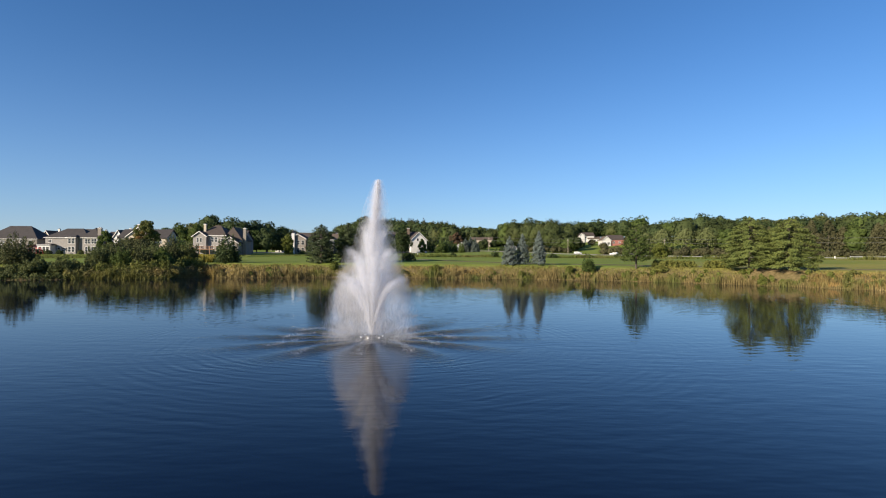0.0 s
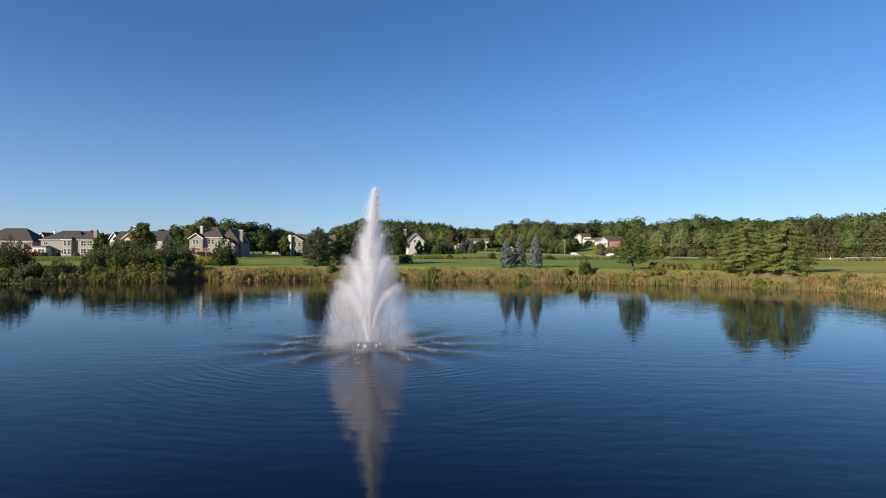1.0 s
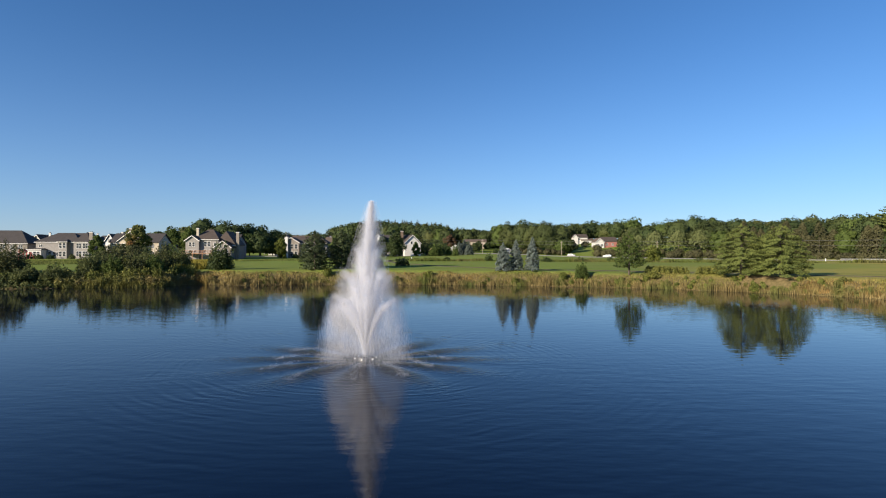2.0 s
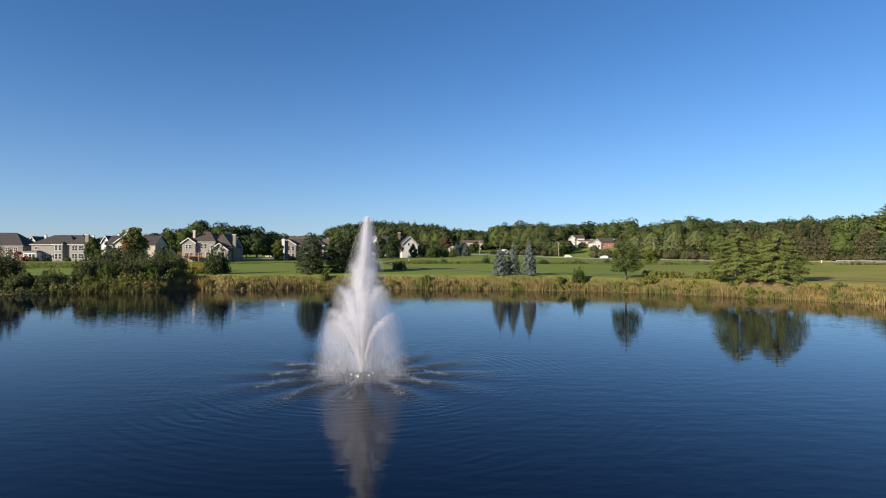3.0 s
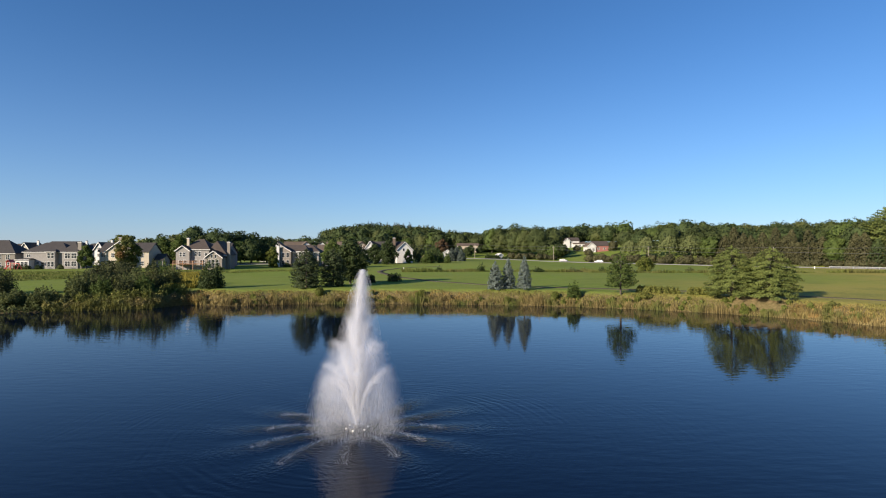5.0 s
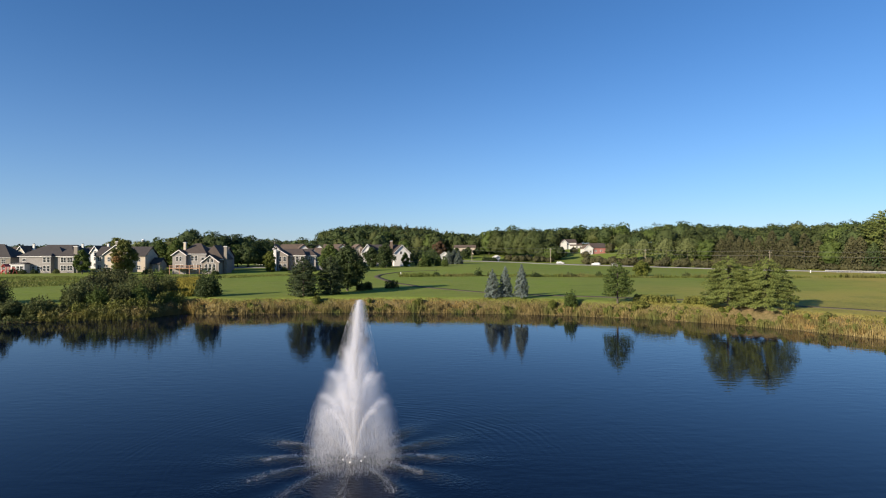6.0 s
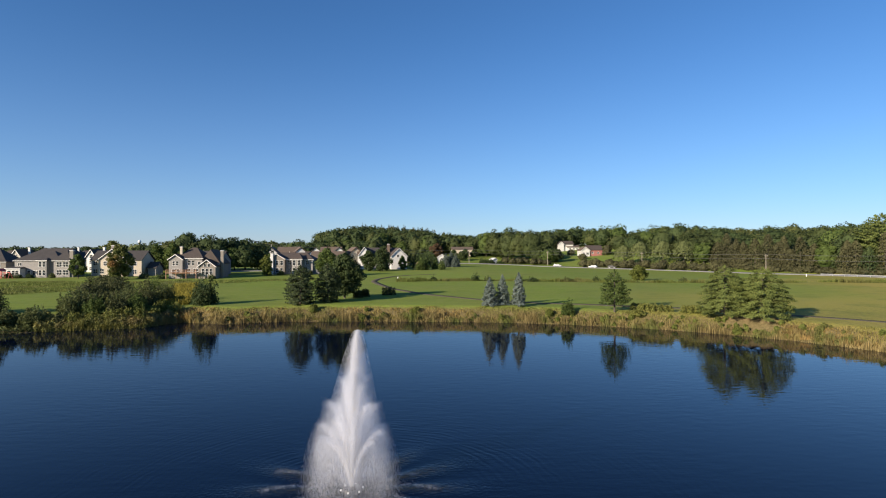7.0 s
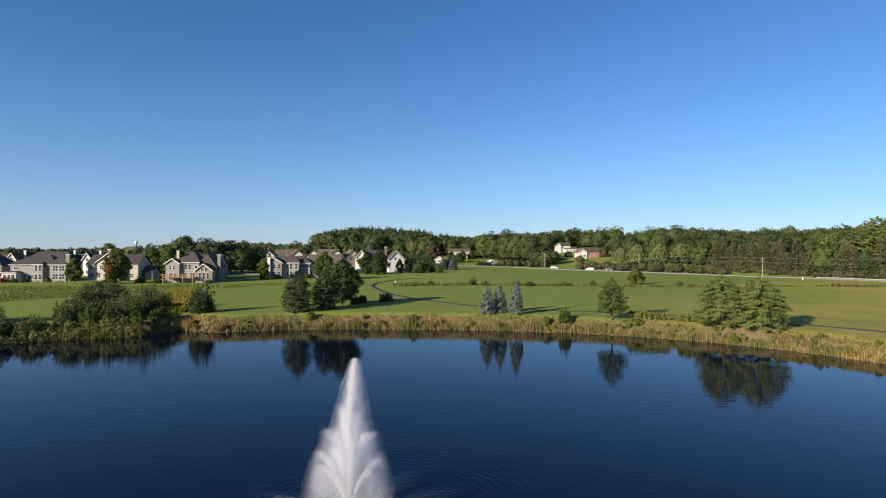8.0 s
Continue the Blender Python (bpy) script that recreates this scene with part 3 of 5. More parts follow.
def conifer(name, x, y, height, width, material, label, leaves=5000, leaf=0.2, tiers=16, droop=0.35, power=0.8, clear=0.06, seed=0, group="", bulge=0.0, whorls=0):
    """A needle tree: straight trunk and drooping whorls of branches."""
    rng = np.random.default_rng(seed + 77)
    t = anchor(name, x, y, gz(x, y) - 0.05, rng.uniform(0, 360), label, "tree", group)
    zz = np.linspace(0, height * 0.97, 6)
    chunks = [tube(np.stack([zz * 0, zz * 0, zz], axis=1), 0.022 * height * (1.05 - zz / height) + 0.012)]
    n_branch = tiers * 9
    lev = (np.arange(n_branch) + 0.5) / n_branch
    lev = 1 - (1 - lev) ** 0.9
    ang = np.arange(n_branch) * 2.39996 + rng.normal(0, 0.25, n_branch)
    if whorls:
        # branches gathered in layers, with gaps of shade between
        ph = 0.8 * np.sin(2 * ang + seed) + rng.normal(0, 0.35, n_branch)
        lev = np.clip((np.floor(lev * whorls + ph) + 0.5 - ph + 0.7 * ((lev * whorls + ph) % 1 - 0.5)) / whorls, 0.0, 1.0)
    prof = (1 - lev) ** power + bulge * np.sin(np.pi * lev)
    length = width / 2 * prof * rng.uniform(0.78, 1.12, n_branch) + 0.12
    z0 = height * (clear + (0.97 - clear) * lev)
    for k in range(0, n_branch, 2):
        s = np.array([0, 0, z0[k]])
        e = np.array([math.cos(ang[k]) * length[k] * 0.9, math.sin(ang[k]) * length[k] * 0.9, z0[k] - droop * length[k] * 0.6])
        chunks.append(tube(np.stack([s, (s + e) / 2 + (0, 0, 0.05), e]), [0.035, 0.025, 0.008], 4))
    w = length ** 1.4
    b = rng.choice(n_branch, leaves, p=w / w.sum())
    q = np.sqrt(rng.uniform(0.03, 1.0, leaves))
    rad = length[b] * q
    sid = rng.normal(0, 0.16, leaves) * (0.4 + rad * 0.45)
    a = ang[b]
    pos = np.stack([np.cos(a) * rad - np.sin(a) * sid, np.sin(a) * rad + np.cos(a) * sid, z0[b] - droop * rad * q + rng.normal(0, 0.07, leaves) * (1 + 0.3 * height / 8) + 0.06 * q * rad], axis=1)
    pos[:, 2] = np.maximum(pos[:, 2], 0.05)
    top = rng.random(leaves) < 0.015
    pos[top] = np.stack([rng.normal(0, 0.05, top.sum()), rng.normal(0, 0.05, top.sum()), height * rng.uniform(0.92, 1.0, top.sum())], axis=1)
    out = np.stack([np.cos(a), np.sin(a), np.full(leaves, 0.5)], axis=1)
    v, f = leaf_quads(rng, pos, unit(out + rng.normal(size=(leaves, 3)) * 0.7), leaf, 0.42)
    part("trunk", smooth(arrays_mesh("trunk", *join_arrays(chunks))), M_BARK, t)
    part("crown", arrays_mesh("crown", v, f), material, t)
    return t


def shrub(name, x, y, height, width, material, label, leaves=2500, leaf=0.16, seed=0, depth=None, group="", lobes=14, base=0.1, rz=None, flat=False):
    """A bush: several stems from the ground and a crown that reaches down to it."""
    rng = np.random.default_rng(seed + 311)
    t = anchor(name, x, y, gz(x, y) - 0.05, rng.uniform(0, 360) if rz is None else rz, label, "bush", group)
    depth = depth or width
    cs, rs, chunks = [], [], []
    lobes = int(lobes * 1.6)
    small = min(width, depth)
    for k in range(lobes):
        a = k * 2.39996
        q = math.sqrt((k + 0.5) / lobes)
        hh = height * rng.uniform(0.88, 1.05) if flat else height * (1 - 0.38 * q ** 2) * rng.uniform(0.66, 1.12)
        c = np.array([math.cos(a) * q * width * 0.42, math.sin(a) * q * depth * 0.42, hh * 0.62])
        r = small * rng.uniform(0.09, 0.17)
        cs.append(c)
        rs.append((r, r, hh * 0.38))
        cs.append(c * (1.08, 1.08, 0.42))
        rs.append((r * 1.1, r * 1.1, hh * (0.38 - base * 0.4)))
        chunks.append(tube(np.stack([c * (0.25, 0.25, 0), c * (0.6, 0.6, 0.55), c]), [0.05, 0.035, 0.012], 5))
        if not flat:
            # a shoot that stands out of the outline
            tall = rng.uniform(0.34, 0.56)
            cs.append(c * (1.1, 1.1, 1.0) + (rng.normal(0, 0.2), rng.normal(0, 0.2), hh * tall))
            rs.append((r * 0.42, r * 0.42, hh * 0.18))
    v, f = leaf_cloud(rng, cs, rs, int(leaves * 0.95), leaf * 0.96, 0.45, 0.5)
    v[:, 2] = np.maximum(v[:, 2], 0.02)
    part("stems", arrays_mesh("stems", *join_arrays(chunks)), M_BARK, t)
    part("foliage", arrays_mesh("foliage", v, f), material, t)
    return t


SPRUCE = "silvery blue spruce with drooping tiers standing on the lawn"
conifer("blue_spruce", 13.0, 108.6, 5.6, 3.0, M_NEEDLE_BLUE, SPRUCE, 5600, 0.135, 14, 0.12, 0.72, 0.03, 1, "spruces on the lawn", 0.15, 9)
conifer("blue_spruce", 15.7, 109.8, 6.1, 2.9, M_NEEDLE_BLUE, SPRUCE, 5600, 0.135, 14, 0.12, 0.72, 0.03, 2, "spruces on the lawn", 0.15, 9)
conifer("blue_spruce", 18.5, 107.3, 6.7, 2.9, M_NEEDLE_BLUE, "silvery blue spruce standing a little apart from its pair", 5800, 0.135, 15, 0.12, 0.72, 0.08, 3, "spruces on the lawn", 0.12, 10)
conifer("lawn_tree", 34.9, 100.4, 7.9, 5.3, M_LEAF, "small leafy tree with a bare pale trunk on the bank", 5400, 0.16, 10, -0.05, 0.58, 0.18, 4, "", 0.24)
conifer("pine_tree", 50.0, 90.6, 8.8, 7.2, M_NEEDLE_GREEN, "broad light green pine with layered branches to the ground", 26000, 0.125, 16, 0.16, 0.44, 0.08, 5, "twin pines on the bank", 0.34, 11)
conifer("pine_tree", 54.6, 87.6, 8.3, 7.2, M_NEEDLE_GREEN, "broad light green pine grown together with its neighbour", 27000, 0.125, 16, 0.16, 0.42, 0.06, 6, "twin pines on the bank", 0.38, 10)
conifer("pine_tree", -24.8, 113.2, 7.9, 5.6, M_NEEDLE, "dark green rounded pine standing on the lawn", 15000, 0.14, 17, 0.0, 0.42, 0.01, 7, "pines on the lawn", 0.34)
conifer("pine_tree", -19.9, 116.6, 8.2, 4.8, M_NEEDLE, "tall dark pine beside a rounded tree", 12000, 0.15, 16, 0.0, 0.42, 0.01, 8, "pines on the lawn", 0.34)
broadleaf("lawn_tree", -17.5, 124.4, 10.2, 8.0, M_LEAF_DARK, "dense dark rounded tree with a short trunk", 10000, 0.23, 0.2, 34, 0.13, 9)
for k, (bx, by, bh, bw) in enumerate(((-14.9, 126.2, 1.9, 2.2), (-13.3, 128.6, 1.9, 1.8), (-8.3, 132.2, 2.0, 3.6))):
    shrub("clipped_bush", bx, by, bh, bw, M_LEAF_DARK, "low dark clipped bush on the mown lawn", 1500, 0.14, k, 1.8, "clipped bushes on the lawn", 9, 0.2, 0, True)
shrub("round_bush", -43.9, 112.9, 4.6, 5.4, M_LEAF_DARK, "dark dense rounded bush beside yellow weeds", 5500, 0.18, 21, 4.6)
shrub("bank_bush", 26.8, 102.4, 2.5, 2.4, M_LEAF, "small green bush among the reeds", 1800, 0.15, 22)
shrub("bank_bush", 38.2, 97.8, 1.2, 2.6, M_HEDGE, "low olive bush among the reeds", 1600, 0.15, 23)
shrub("bank_hedge", 41.2, 99.6, 1.35, 8.4, M_HEDGE, "long low yellow-green hedge on the bank", 5200, 0.15, 24, 2.6, "", 22, 0.2, -36, True)
shrub("bank_hedge", 47.0, 95.2, 1.4, 4.6, M_HEDGE, "short yellow-green hedge beside the pines", 3200, 0.15, 25, 2.4, "", 14, 0.2, -38, True)

# the overgrown bank with shrubs
DARKSHRUB = "dark overgrown shrub at the water's edge"
OLIVE = "yellow-green willow shrub leaning over the water"
bank = ((-80.5, 97.5, 4.6, 8.0, 0), (-74.8, 97.4, 4.7, 7.0, 0), (-69.5, 94.8, 1.8, 5.0, 0), (-65.2, 95.8, 2.3, 4.6, 0), (-62.2, 96.6, 1.7, 3.6, 0),
        (-59.8, 97.4, 1.9, 3.4, 1), (-57.0, 98.2, 2.0, 3.2, 1), (-54.4, 99.2, 2.0, 3.2, 1), (-52.4, 100.4, 1.9, 3.0, 1), (-52.2, 103.2, 2.4, 3.2, 2), (-50.4, 100.8, 2.1, 3.0, 1), (-49.6, 103.8, 1.9, 2.8, 1),
        (-47.4, 108.0, 1.7, 3.0, 1), (-44.4, 107.4, 1.4, 2.8, 1), (-49.6, 107.0, 1.9, 2.8, 1), (-64.2, 104.2, 3.2, 5.4, 0), (-60.2, 103.0, 2.6, 4.4, 0), (-56.6, 103.0, 2.0, 4.0, 1),
        (-57.8, 112.6, 4.0, 5.0, 0), (-54.2, 110.8, 4.8, 4.6, 0), (-56.4, 118.4, 4.5, 4.8, 2), (-53.6, 117.4, 4.2, 4.2, 0), (-61.8, 117.0, 3.0, 5.0, 0),
        (-61.8, 100.4, 2.6, 4.4, 0), (-58.4, 100.8, 2.7, 4.2, 2), (-55.0, 101.6, 2.8, 4.0, 0), (-53.4, 106.0, 2.7, 3.8, 2), (-57.0, 107.2, 3.0, 4.8, 0), (-61.2, 108.6, 3.0, 5.2, 0), (-66.0, 110.6, 2.7, 5.4, 0))
for k, (bx, by, bh, bw, tone) in enumerate(bank):
    shrub("bank_shrub", bx, by, bh, bw, ((M_SHRUB, M_PINE, M_SHRUB)[k % 3], M_OLIVE, M_LEAF)[tone], (DARKSHRUB, OLIVE, "leafy green shrub on the overgrown bank")[tone], int(1150 * bw), 0.145, 40 + k, bw * 0.9, "shrubs on the bank")

for k, (tx, ty, th, tw) in enumerate(((-72.4, 127.6, 5.2, 6.8), (-67.8, 124.6, 5.0, 6.2), (-69.6, 118.6, 3.8, 5.6))):
    conifer("bank_pine", tx, ty, th, tw, M_PINE, "dark open-branched pine among shrubs on the bank", 8500, 0.15, 11, -0.15, 0.30, 0.04, 140 + k, "pines on the bank", 0.30)


def blades(rng, x, y, height, width, lean=0.25, sink=0.1):
    """Grass stalks, each one narrow pointed blade with a bend."""
    n = len(x)
    z = ground_z(x, y) - sink
    a = rng.random(n) * math.tau
    h = height * rng.uniform(0.65, 1.25, n)
    l = np.abs(rng.normal(0, lean, n)) * h
    w = width * rng.uniform(0.6, 1.4, n)
    b = rng.random(n) * math.tau
    wx, wy = np.cos(b) * w, np.sin(b) * w
    base = np.stack([x, y, z], axis=1)
    mid = base + np.stack([np.cos(a) * l * 0.35, np.sin(a) * l * 0.35, h * 0.6], axis=1)
    tip = base + np.stack([np.cos(a) * l, np.sin(a) * l, h], axis=1)
    side = np.stack([wx, wy, 0 * w], axis=1)
    v = np.stack([base - side * 0.6, base + side * 0.6, mid + side, tip, mid - side], axis=1).reshape(-1, 3)
    i = np.arange(n)[:, None] * 5
    return v, np.concatenate([i + [[0, 1, 2, 4]]]), i + [[4, 2, 3]]


def stalks(name, rng, x, y, height, width, material, label, lean=0.25):
    v, quads, tris = blades(rng, x, y, height, width, lean)
    me = bpy.data.meshes.new(name)
    n = len(quads)
    me.vertices.add(len(v))
    me.vertices.foreach_set("co", v.astype(np.float32).ravel())
    loops = np.concatenate([quads, tris], axis=1).astype(np.int32)
    me.loops.add(loops.size)
    me.loops.foreach_set("vertex_index", loops.ravel())
    me.polygons.add(2 * n)
    start = np.stack([np.arange(n) * 7, np.arange(n) * 7 + 4], axis=1).ravel().astype(np.int32)
    me.polygons.foreach_set("loop_start", start)
    me.update(calc_edges=True)
    me.validate()
    return tagged(part(name, me, material, None), label, "grass", kind="stuff")


def scatter(rng, n, x0, x1, y0, y1, keep):
    x, y = rng.uniform(x0, x1, n), rng.uniform(y0, y1, n)
    k = keep(x, y)
    return x[k], y[k]


def fit_noise(x, y, s, o):
    return np.sin(x * s + o) * np.cos(y * s * 1.3 + o * 2) + 0.5 * np.sin(x * s * 2.7 + y * s * 1.9 + o * 3)


rng = np.random.default_rng(3)


def clumpy(x, y):
    return 0.5 + 0.28 * fit_noise(x, y, 1.7, 2) + 0.22 * fit_noise(x, y, 0.45, 5)


x, y = scatter(rng, 900000, -47, 72, 58, 112, lambda x, y: (lambda s: (s > -0.2) & (s < 1.6 + 0.5 * fit_noise(x, y, 0.35, 1)) & (rng.random(len(x)) < 0.35 + 0.35 * clumpy(x, y)))(shore_distance(x, y)))
stalks("reeds", rng, x, y, 0.22 + 1.75 * np.clip(clumpy(x, y), 0, 1.15) ** 1.5, 0.033, M_REED, "tan and green reeds along the water's edge", 0.28)
x, y = scatter(rng, 600000, -47, 76, 58, 113, lambda x, y: (lambda s: (s > 0.7) & (s < np.interp(x, [20, 48], [4.4, 5.6]) + 0.7 * fit_noise(x, y, 0.22, 4)) & (np.hypot(x - 52.5, y - 87.5) > 4.6) & (rng.random(len(x)) < 0.25 + 0.3 * clumpy(x, y + 7)))(shore_distance(x, y)))
stalks("tall_grass", rng, x, y, (0.32 + 0.42 * np.clip(clumpy(x + 9, y), 0, 1.2)) * np.interp(shore_distance(x, y), [1.5, 4.0], [1.0, 0.55]), 0.05, M_TALL, "rough yellow-green tall grass on the bank", 0.45)
# leafy weeds standing among the reeds
x, y = scatter(rng, 9000, -46, 70, 60, 112, lambda x, y: (lambda s: (s > 0.3) & (s < np.interp(x, [20, 48], [2.0, 4.0])) & (rng.random(len(x)) < 0.5 * clumpy(x * 1.3, y)))(shore_distance(x, y)))
z = ground_z(x, y)
size = rng.uniform(0.2, 0.45, len(x))
v, f = leaf_cloud(rng, np.stack([x, y, z + size * 0.9], axis=1), np.stack([size, size, size * 1.2], axis=1), 18000, 0.165, 0.4, 0.5)
tagged(part("bank_weeds", arrays_mesh("bank_weeds", v, f), M_MEADOW, None), "leafy yellow-green weeds among the reeds", "weeds", kind="stuff")
x, y = scatter(rng, 900, -46, 70, 60, 112, lambda x, y: (lambda s: (s > 0.2) & (s < 3.4) & (clumpy(x * 0.5 + 3, y * 0.5) > 0.62))(shore_distance(x, y)))
size = rng.uniform(0.35, 0.75, len(x))
v, f = leaf_cloud(rng, np.stack([x, y, ground_z(x, y) + size * 0.8], axis=1), np.stack([size, size, size * 1.1], axis=1), 16000, 0.135, 0.45, 0.6)
tagged(part("bank_weeds", arrays_mesh("bank_weeds", v, f), M_LEAF_WARM, None), "clumps of green leafy weeds on the bank", "weeds", kind="stuff")
x, y = scatter(rng, 130000, -62.5, -43, 92, 112, lambda x, y: (lambda s: (s > -0.4) & (s < 2.6))(shore_distance(x, y)))
stalks("tall_grass", rng, x, y, 0.45 + 1.15 * np.clip(clumpy(x, y), 0, 1.2) ** 1.3, 0.04, M_TALL, "rank yellow-green growth between shrubs on the bank", 0.4)
x, y = scatter(rng, 5000, -98, -59, 84, 104, lambda x, y: (lambda s: (s > 0.0) & (s < 3.6) & (rng.random(len(x)) < 0.75))(shore_distance(x, y)))
size = rng.uniform(0.3, 0.7, len(x))
v, f = leaf_cloud(rng, np.stack([x, y, ground_z(x, y) + size * 0.6], axis=1), np.stack([size, size, size], axis=1), 15000, 0.19, 0.4, 0.5)
tagged(part("bank_weeds", arrays_mesh("bank_weeds", v, f), M_SHRUB, None), "dark low brush along the overgrown bank", "weeds", kind="stuff")
x, y = scatter(rng, 2600, -64, -46, 90, 112, lambda x, y: (lambda s: (s > -0.1) & (s < 2.2 + 0.8 * fit_noise(x, y, 0.5, 3)) & (rng.random(len(x)) < 0.7))(shore_distance(x, y)))
size = rng.uniform(0.35, 0.85, len(x))
v, f = leaf_cloud(rng, np.stack([x, y, ground_z(x, y) + size * 0.9], axis=1), np.stack([size * 0.8, size * 0.8, size * 1.25], axis=1), 24000, 0.14, 0.5, 0.5)
tagged(part("bank_weeds", arrays_mesh("bank_weeds", v, f), M_RANK, None), "rank yellow-green leafy growth at the water's edge", "weeds", kind="stuff")
x, y = scatter(rng, 60000, 53, 68, 60, 88, lambda x, y: (lambda s: (s > 0.4) & (s < 3.4) & (rng.random(len(x)) < np.clip(0.05 + 0.6 * fit_noise(x, y, 0.55, 2), 0, 0.6)))(shore_distance(x, y)))
stalks("tall_grass", rng, x, y, 0.55 + 0.7 * np.clip(clumpy(x * 0.7, y * 0.7), 0, 1.2), 0.03, M_RUST, "rusty orange tufts of tall grass on the bank", 0.35)
# unmown strips
x, y = scatter(rng, 260000, -22, 200, 150, 215, lambda x, y: (np.abs(y - (188 - 0.11 * (x + 18) + 3 * np.sin(x * 0.06))) < 2.4 + 1.6 * fit_noise(x, y, 0.12, 2)) & (x > -9) & off_path(x, y, 3.0))
stalks("meadow_strip", rng, x, y, 0.25 + 1.15 * np.clip(clumpy(x * 0.25, y * 0.4), 0, 1.2) ** 1.6, 0.08, M_MEADOW, "unmown strip of tall weeds between two lawns", 0.4)
near_edge = lambda x: np.interp(x, [-170, -98, -90, -61, -49, -18], [104, 137, 145, 176, 187, 193])
x, y = scatter(rng, 90000, -190, -18, 105, 206, lambda x, y: (y > near_edge(x) + 1.5 * np.sin(x * 0.2)) & (y < np.interp(x, [-190, -75, -62, -18], [186, 187, 197, 201]) + 1.5 * np.sin(x * 0.13)) & off_path(x, y, 4.5))
stalks("meadow", rng, x, y, 0.18 + 0.42 * np.clip(clumpy(x * 0.10, y * 0.25), 0, 1.2), 0.10, M_MEADOW, "wide unmown meadow in front of the houses", 0.4)
x, y = scatter(rng, 60000, -78, -42, 112, 170, lambda x, y: (np.abs(x + 50.5 + 0.36 * (y - 114)) < 3.4 + fit_noise(x, y, 0.3, 1)))
stalks("goldenrod", rng, x, y, 0.55 + 0.55 * np.clip(clumpy(x * 0.5, y * 0.5), 0, 1.2), 0.09, M_GOLD, "bright yellow goldenrod growing behind the shrubs", 0.25)

# ---------------------------------------------------------------- woods and far trees


def crown_arrays(rng, x, y, h, w, n, leaf, kind):
    z = gz(x, y)
    if kind in ("cone", "column"):
        lev = 1 - np.sqrt(rng.random(n))
        taper = 0.8
        if kind == "column":
            lev, taper = rng.random(n) ** 1.25, 0.50
        a = rng.random(n) * math.tau
        lob = 1 + 0.24 * np.sin(a * 5 + lev * 9 + x) * np.cos(lev * 31 + a * 2)
        rad = w / 2 * (1 - lev) ** taper * lob * rng.uniform(0.55, 1.05, n)
        pos = np.stack([x + np.cos(a) * rad, y + np.sin(a) * rad, z + 0.5 + (h - 0.5) * lev - 0.25 * rad], axis=1)
        normal = unit(np.stack([np.cos(a), np.sin(a), 0.5 + 0 * a], axis=1) + rng.normal(size=(n, 3)) * 0.5)
        return leaf_quads(rng, pos, normal, leaf, 0.5)
    if kind == "willow":
        # strands that hang from a dome
        a = rng.random(n) * math.tau
        q = np.sqrt(rng.random(n))
        rad = w / 2 * q * (1 + 0.13 * np.sin(a * 7 + 9 * q) + 0.06 * np.sin(a * 17))
        hang = rng.exponential(0.16, n) * (0.35 + 0.65 * q)
        pos = np.stack([x + np.cos(a) * rad, y + np.sin(a) * rad, z + np.maximum(h * (1 - 0.42 * q ** 2.2 - hang + 0.03 * np.sin(a * 5)), 0.6)], axis=1)
        normal = unit(np.stack([np.cos(a), np.sin(a), 0.25 + 0 * a], axis=1) + rng.normal(size=(n, 3)) * 0.35)
        return leaf_quads(rng, pos, normal, leaf, 0.5)
    # rounded crown: an added solid core that blocks the sky, and leaf clumps on the lobes of a dome
    mid, rz = z + h * 0.47, h * 0.51
    k = 17
    u = np.linspace(0.98, -0.62, k)
    a = np.arange(k) * 2.39996 + rng.uniform(0, 6)
    ring = np.sqrt(1 - u * u)
    way = np.stack([np.cos(a) * ring, np.sin(a) * ring, u], axis=1)
    cs = np.array([x, y, mid]) + way * (w * 0.36, w * 0.36, rz * 0.74) * rng.uniform(0.78, 1.16, (k, 1))
    r = w * rng.uniform(0.13, 0.20, k)
    rs = np.stack([r, r, r * 0.82], axis=1)
    pick = rng.choice(k, n, p=r ** 2 / (r ** 2).sum())
    d = unit(rng.normal(size=(n, 3)) + way[pick] * 0.55)
    pos = cs[pick] + d * rs[pick] * (1 + 0.13 * rng.normal(size=(n, 1)))
    normal = unit(d * 0.8 + way[pick] * 0.45 + rng.normal(size=(n, 3)) * 0.38)
    up = np.array([-0.85, -0.45, 0.1, 0.6, 0.9])
    filler_core = tube(np.stack([x + 0 * up, y + 0 * up, mid + up * rz * 0.8], axis=1), w * 0.37 * np.sqrt(1 - up ** 2), 9)
    return join_arrays([filler_core, leaf_quads(rng, pos, normal, leaf)])


def woods(name, seed, spots, material, label, n, leaf, kind="round"):
    """A stand of far trees: trunks and leafy crowns, in the tones of the given materials."""
    rng = np.random.default_rng(seed)
    tones = material if isinstance(material, tuple) else (material,)
    pick = rng.integers(0, len(tones), len(spots))
    for k, tone in enumerate(tones):
        chunks, wood = [], []
        for (x, y, h, w), which in zip(spots, pick):
            if which != k:
                continue
            cone = kind == "cone" or (kind == "mixed" and tone is M_WOODS_DARK)
            chunks.append(crown_arrays(rng, x, y, h * (1.05 if cone else 1), w * (0.7 if cone and kind == "mixed" else 1), n, leaf, "cone" if cone else kind))
            z = gz(x, y)
            wood.append(tube([(x, y, z - 0.2), (x, y, z + h * 0.35), (x, y, z + h * 0.75)], [0.28, 0.22, 0.05], 5))
        if chunks:
            ob = tagged(part(name, arrays_mesh(name, *join_arrays(chunks)), tone, None), label, "woods", kind="stuff")
            part("trunks", arrays_mesh("trunks", *join_arrays(wood)), M_BARK, ob)


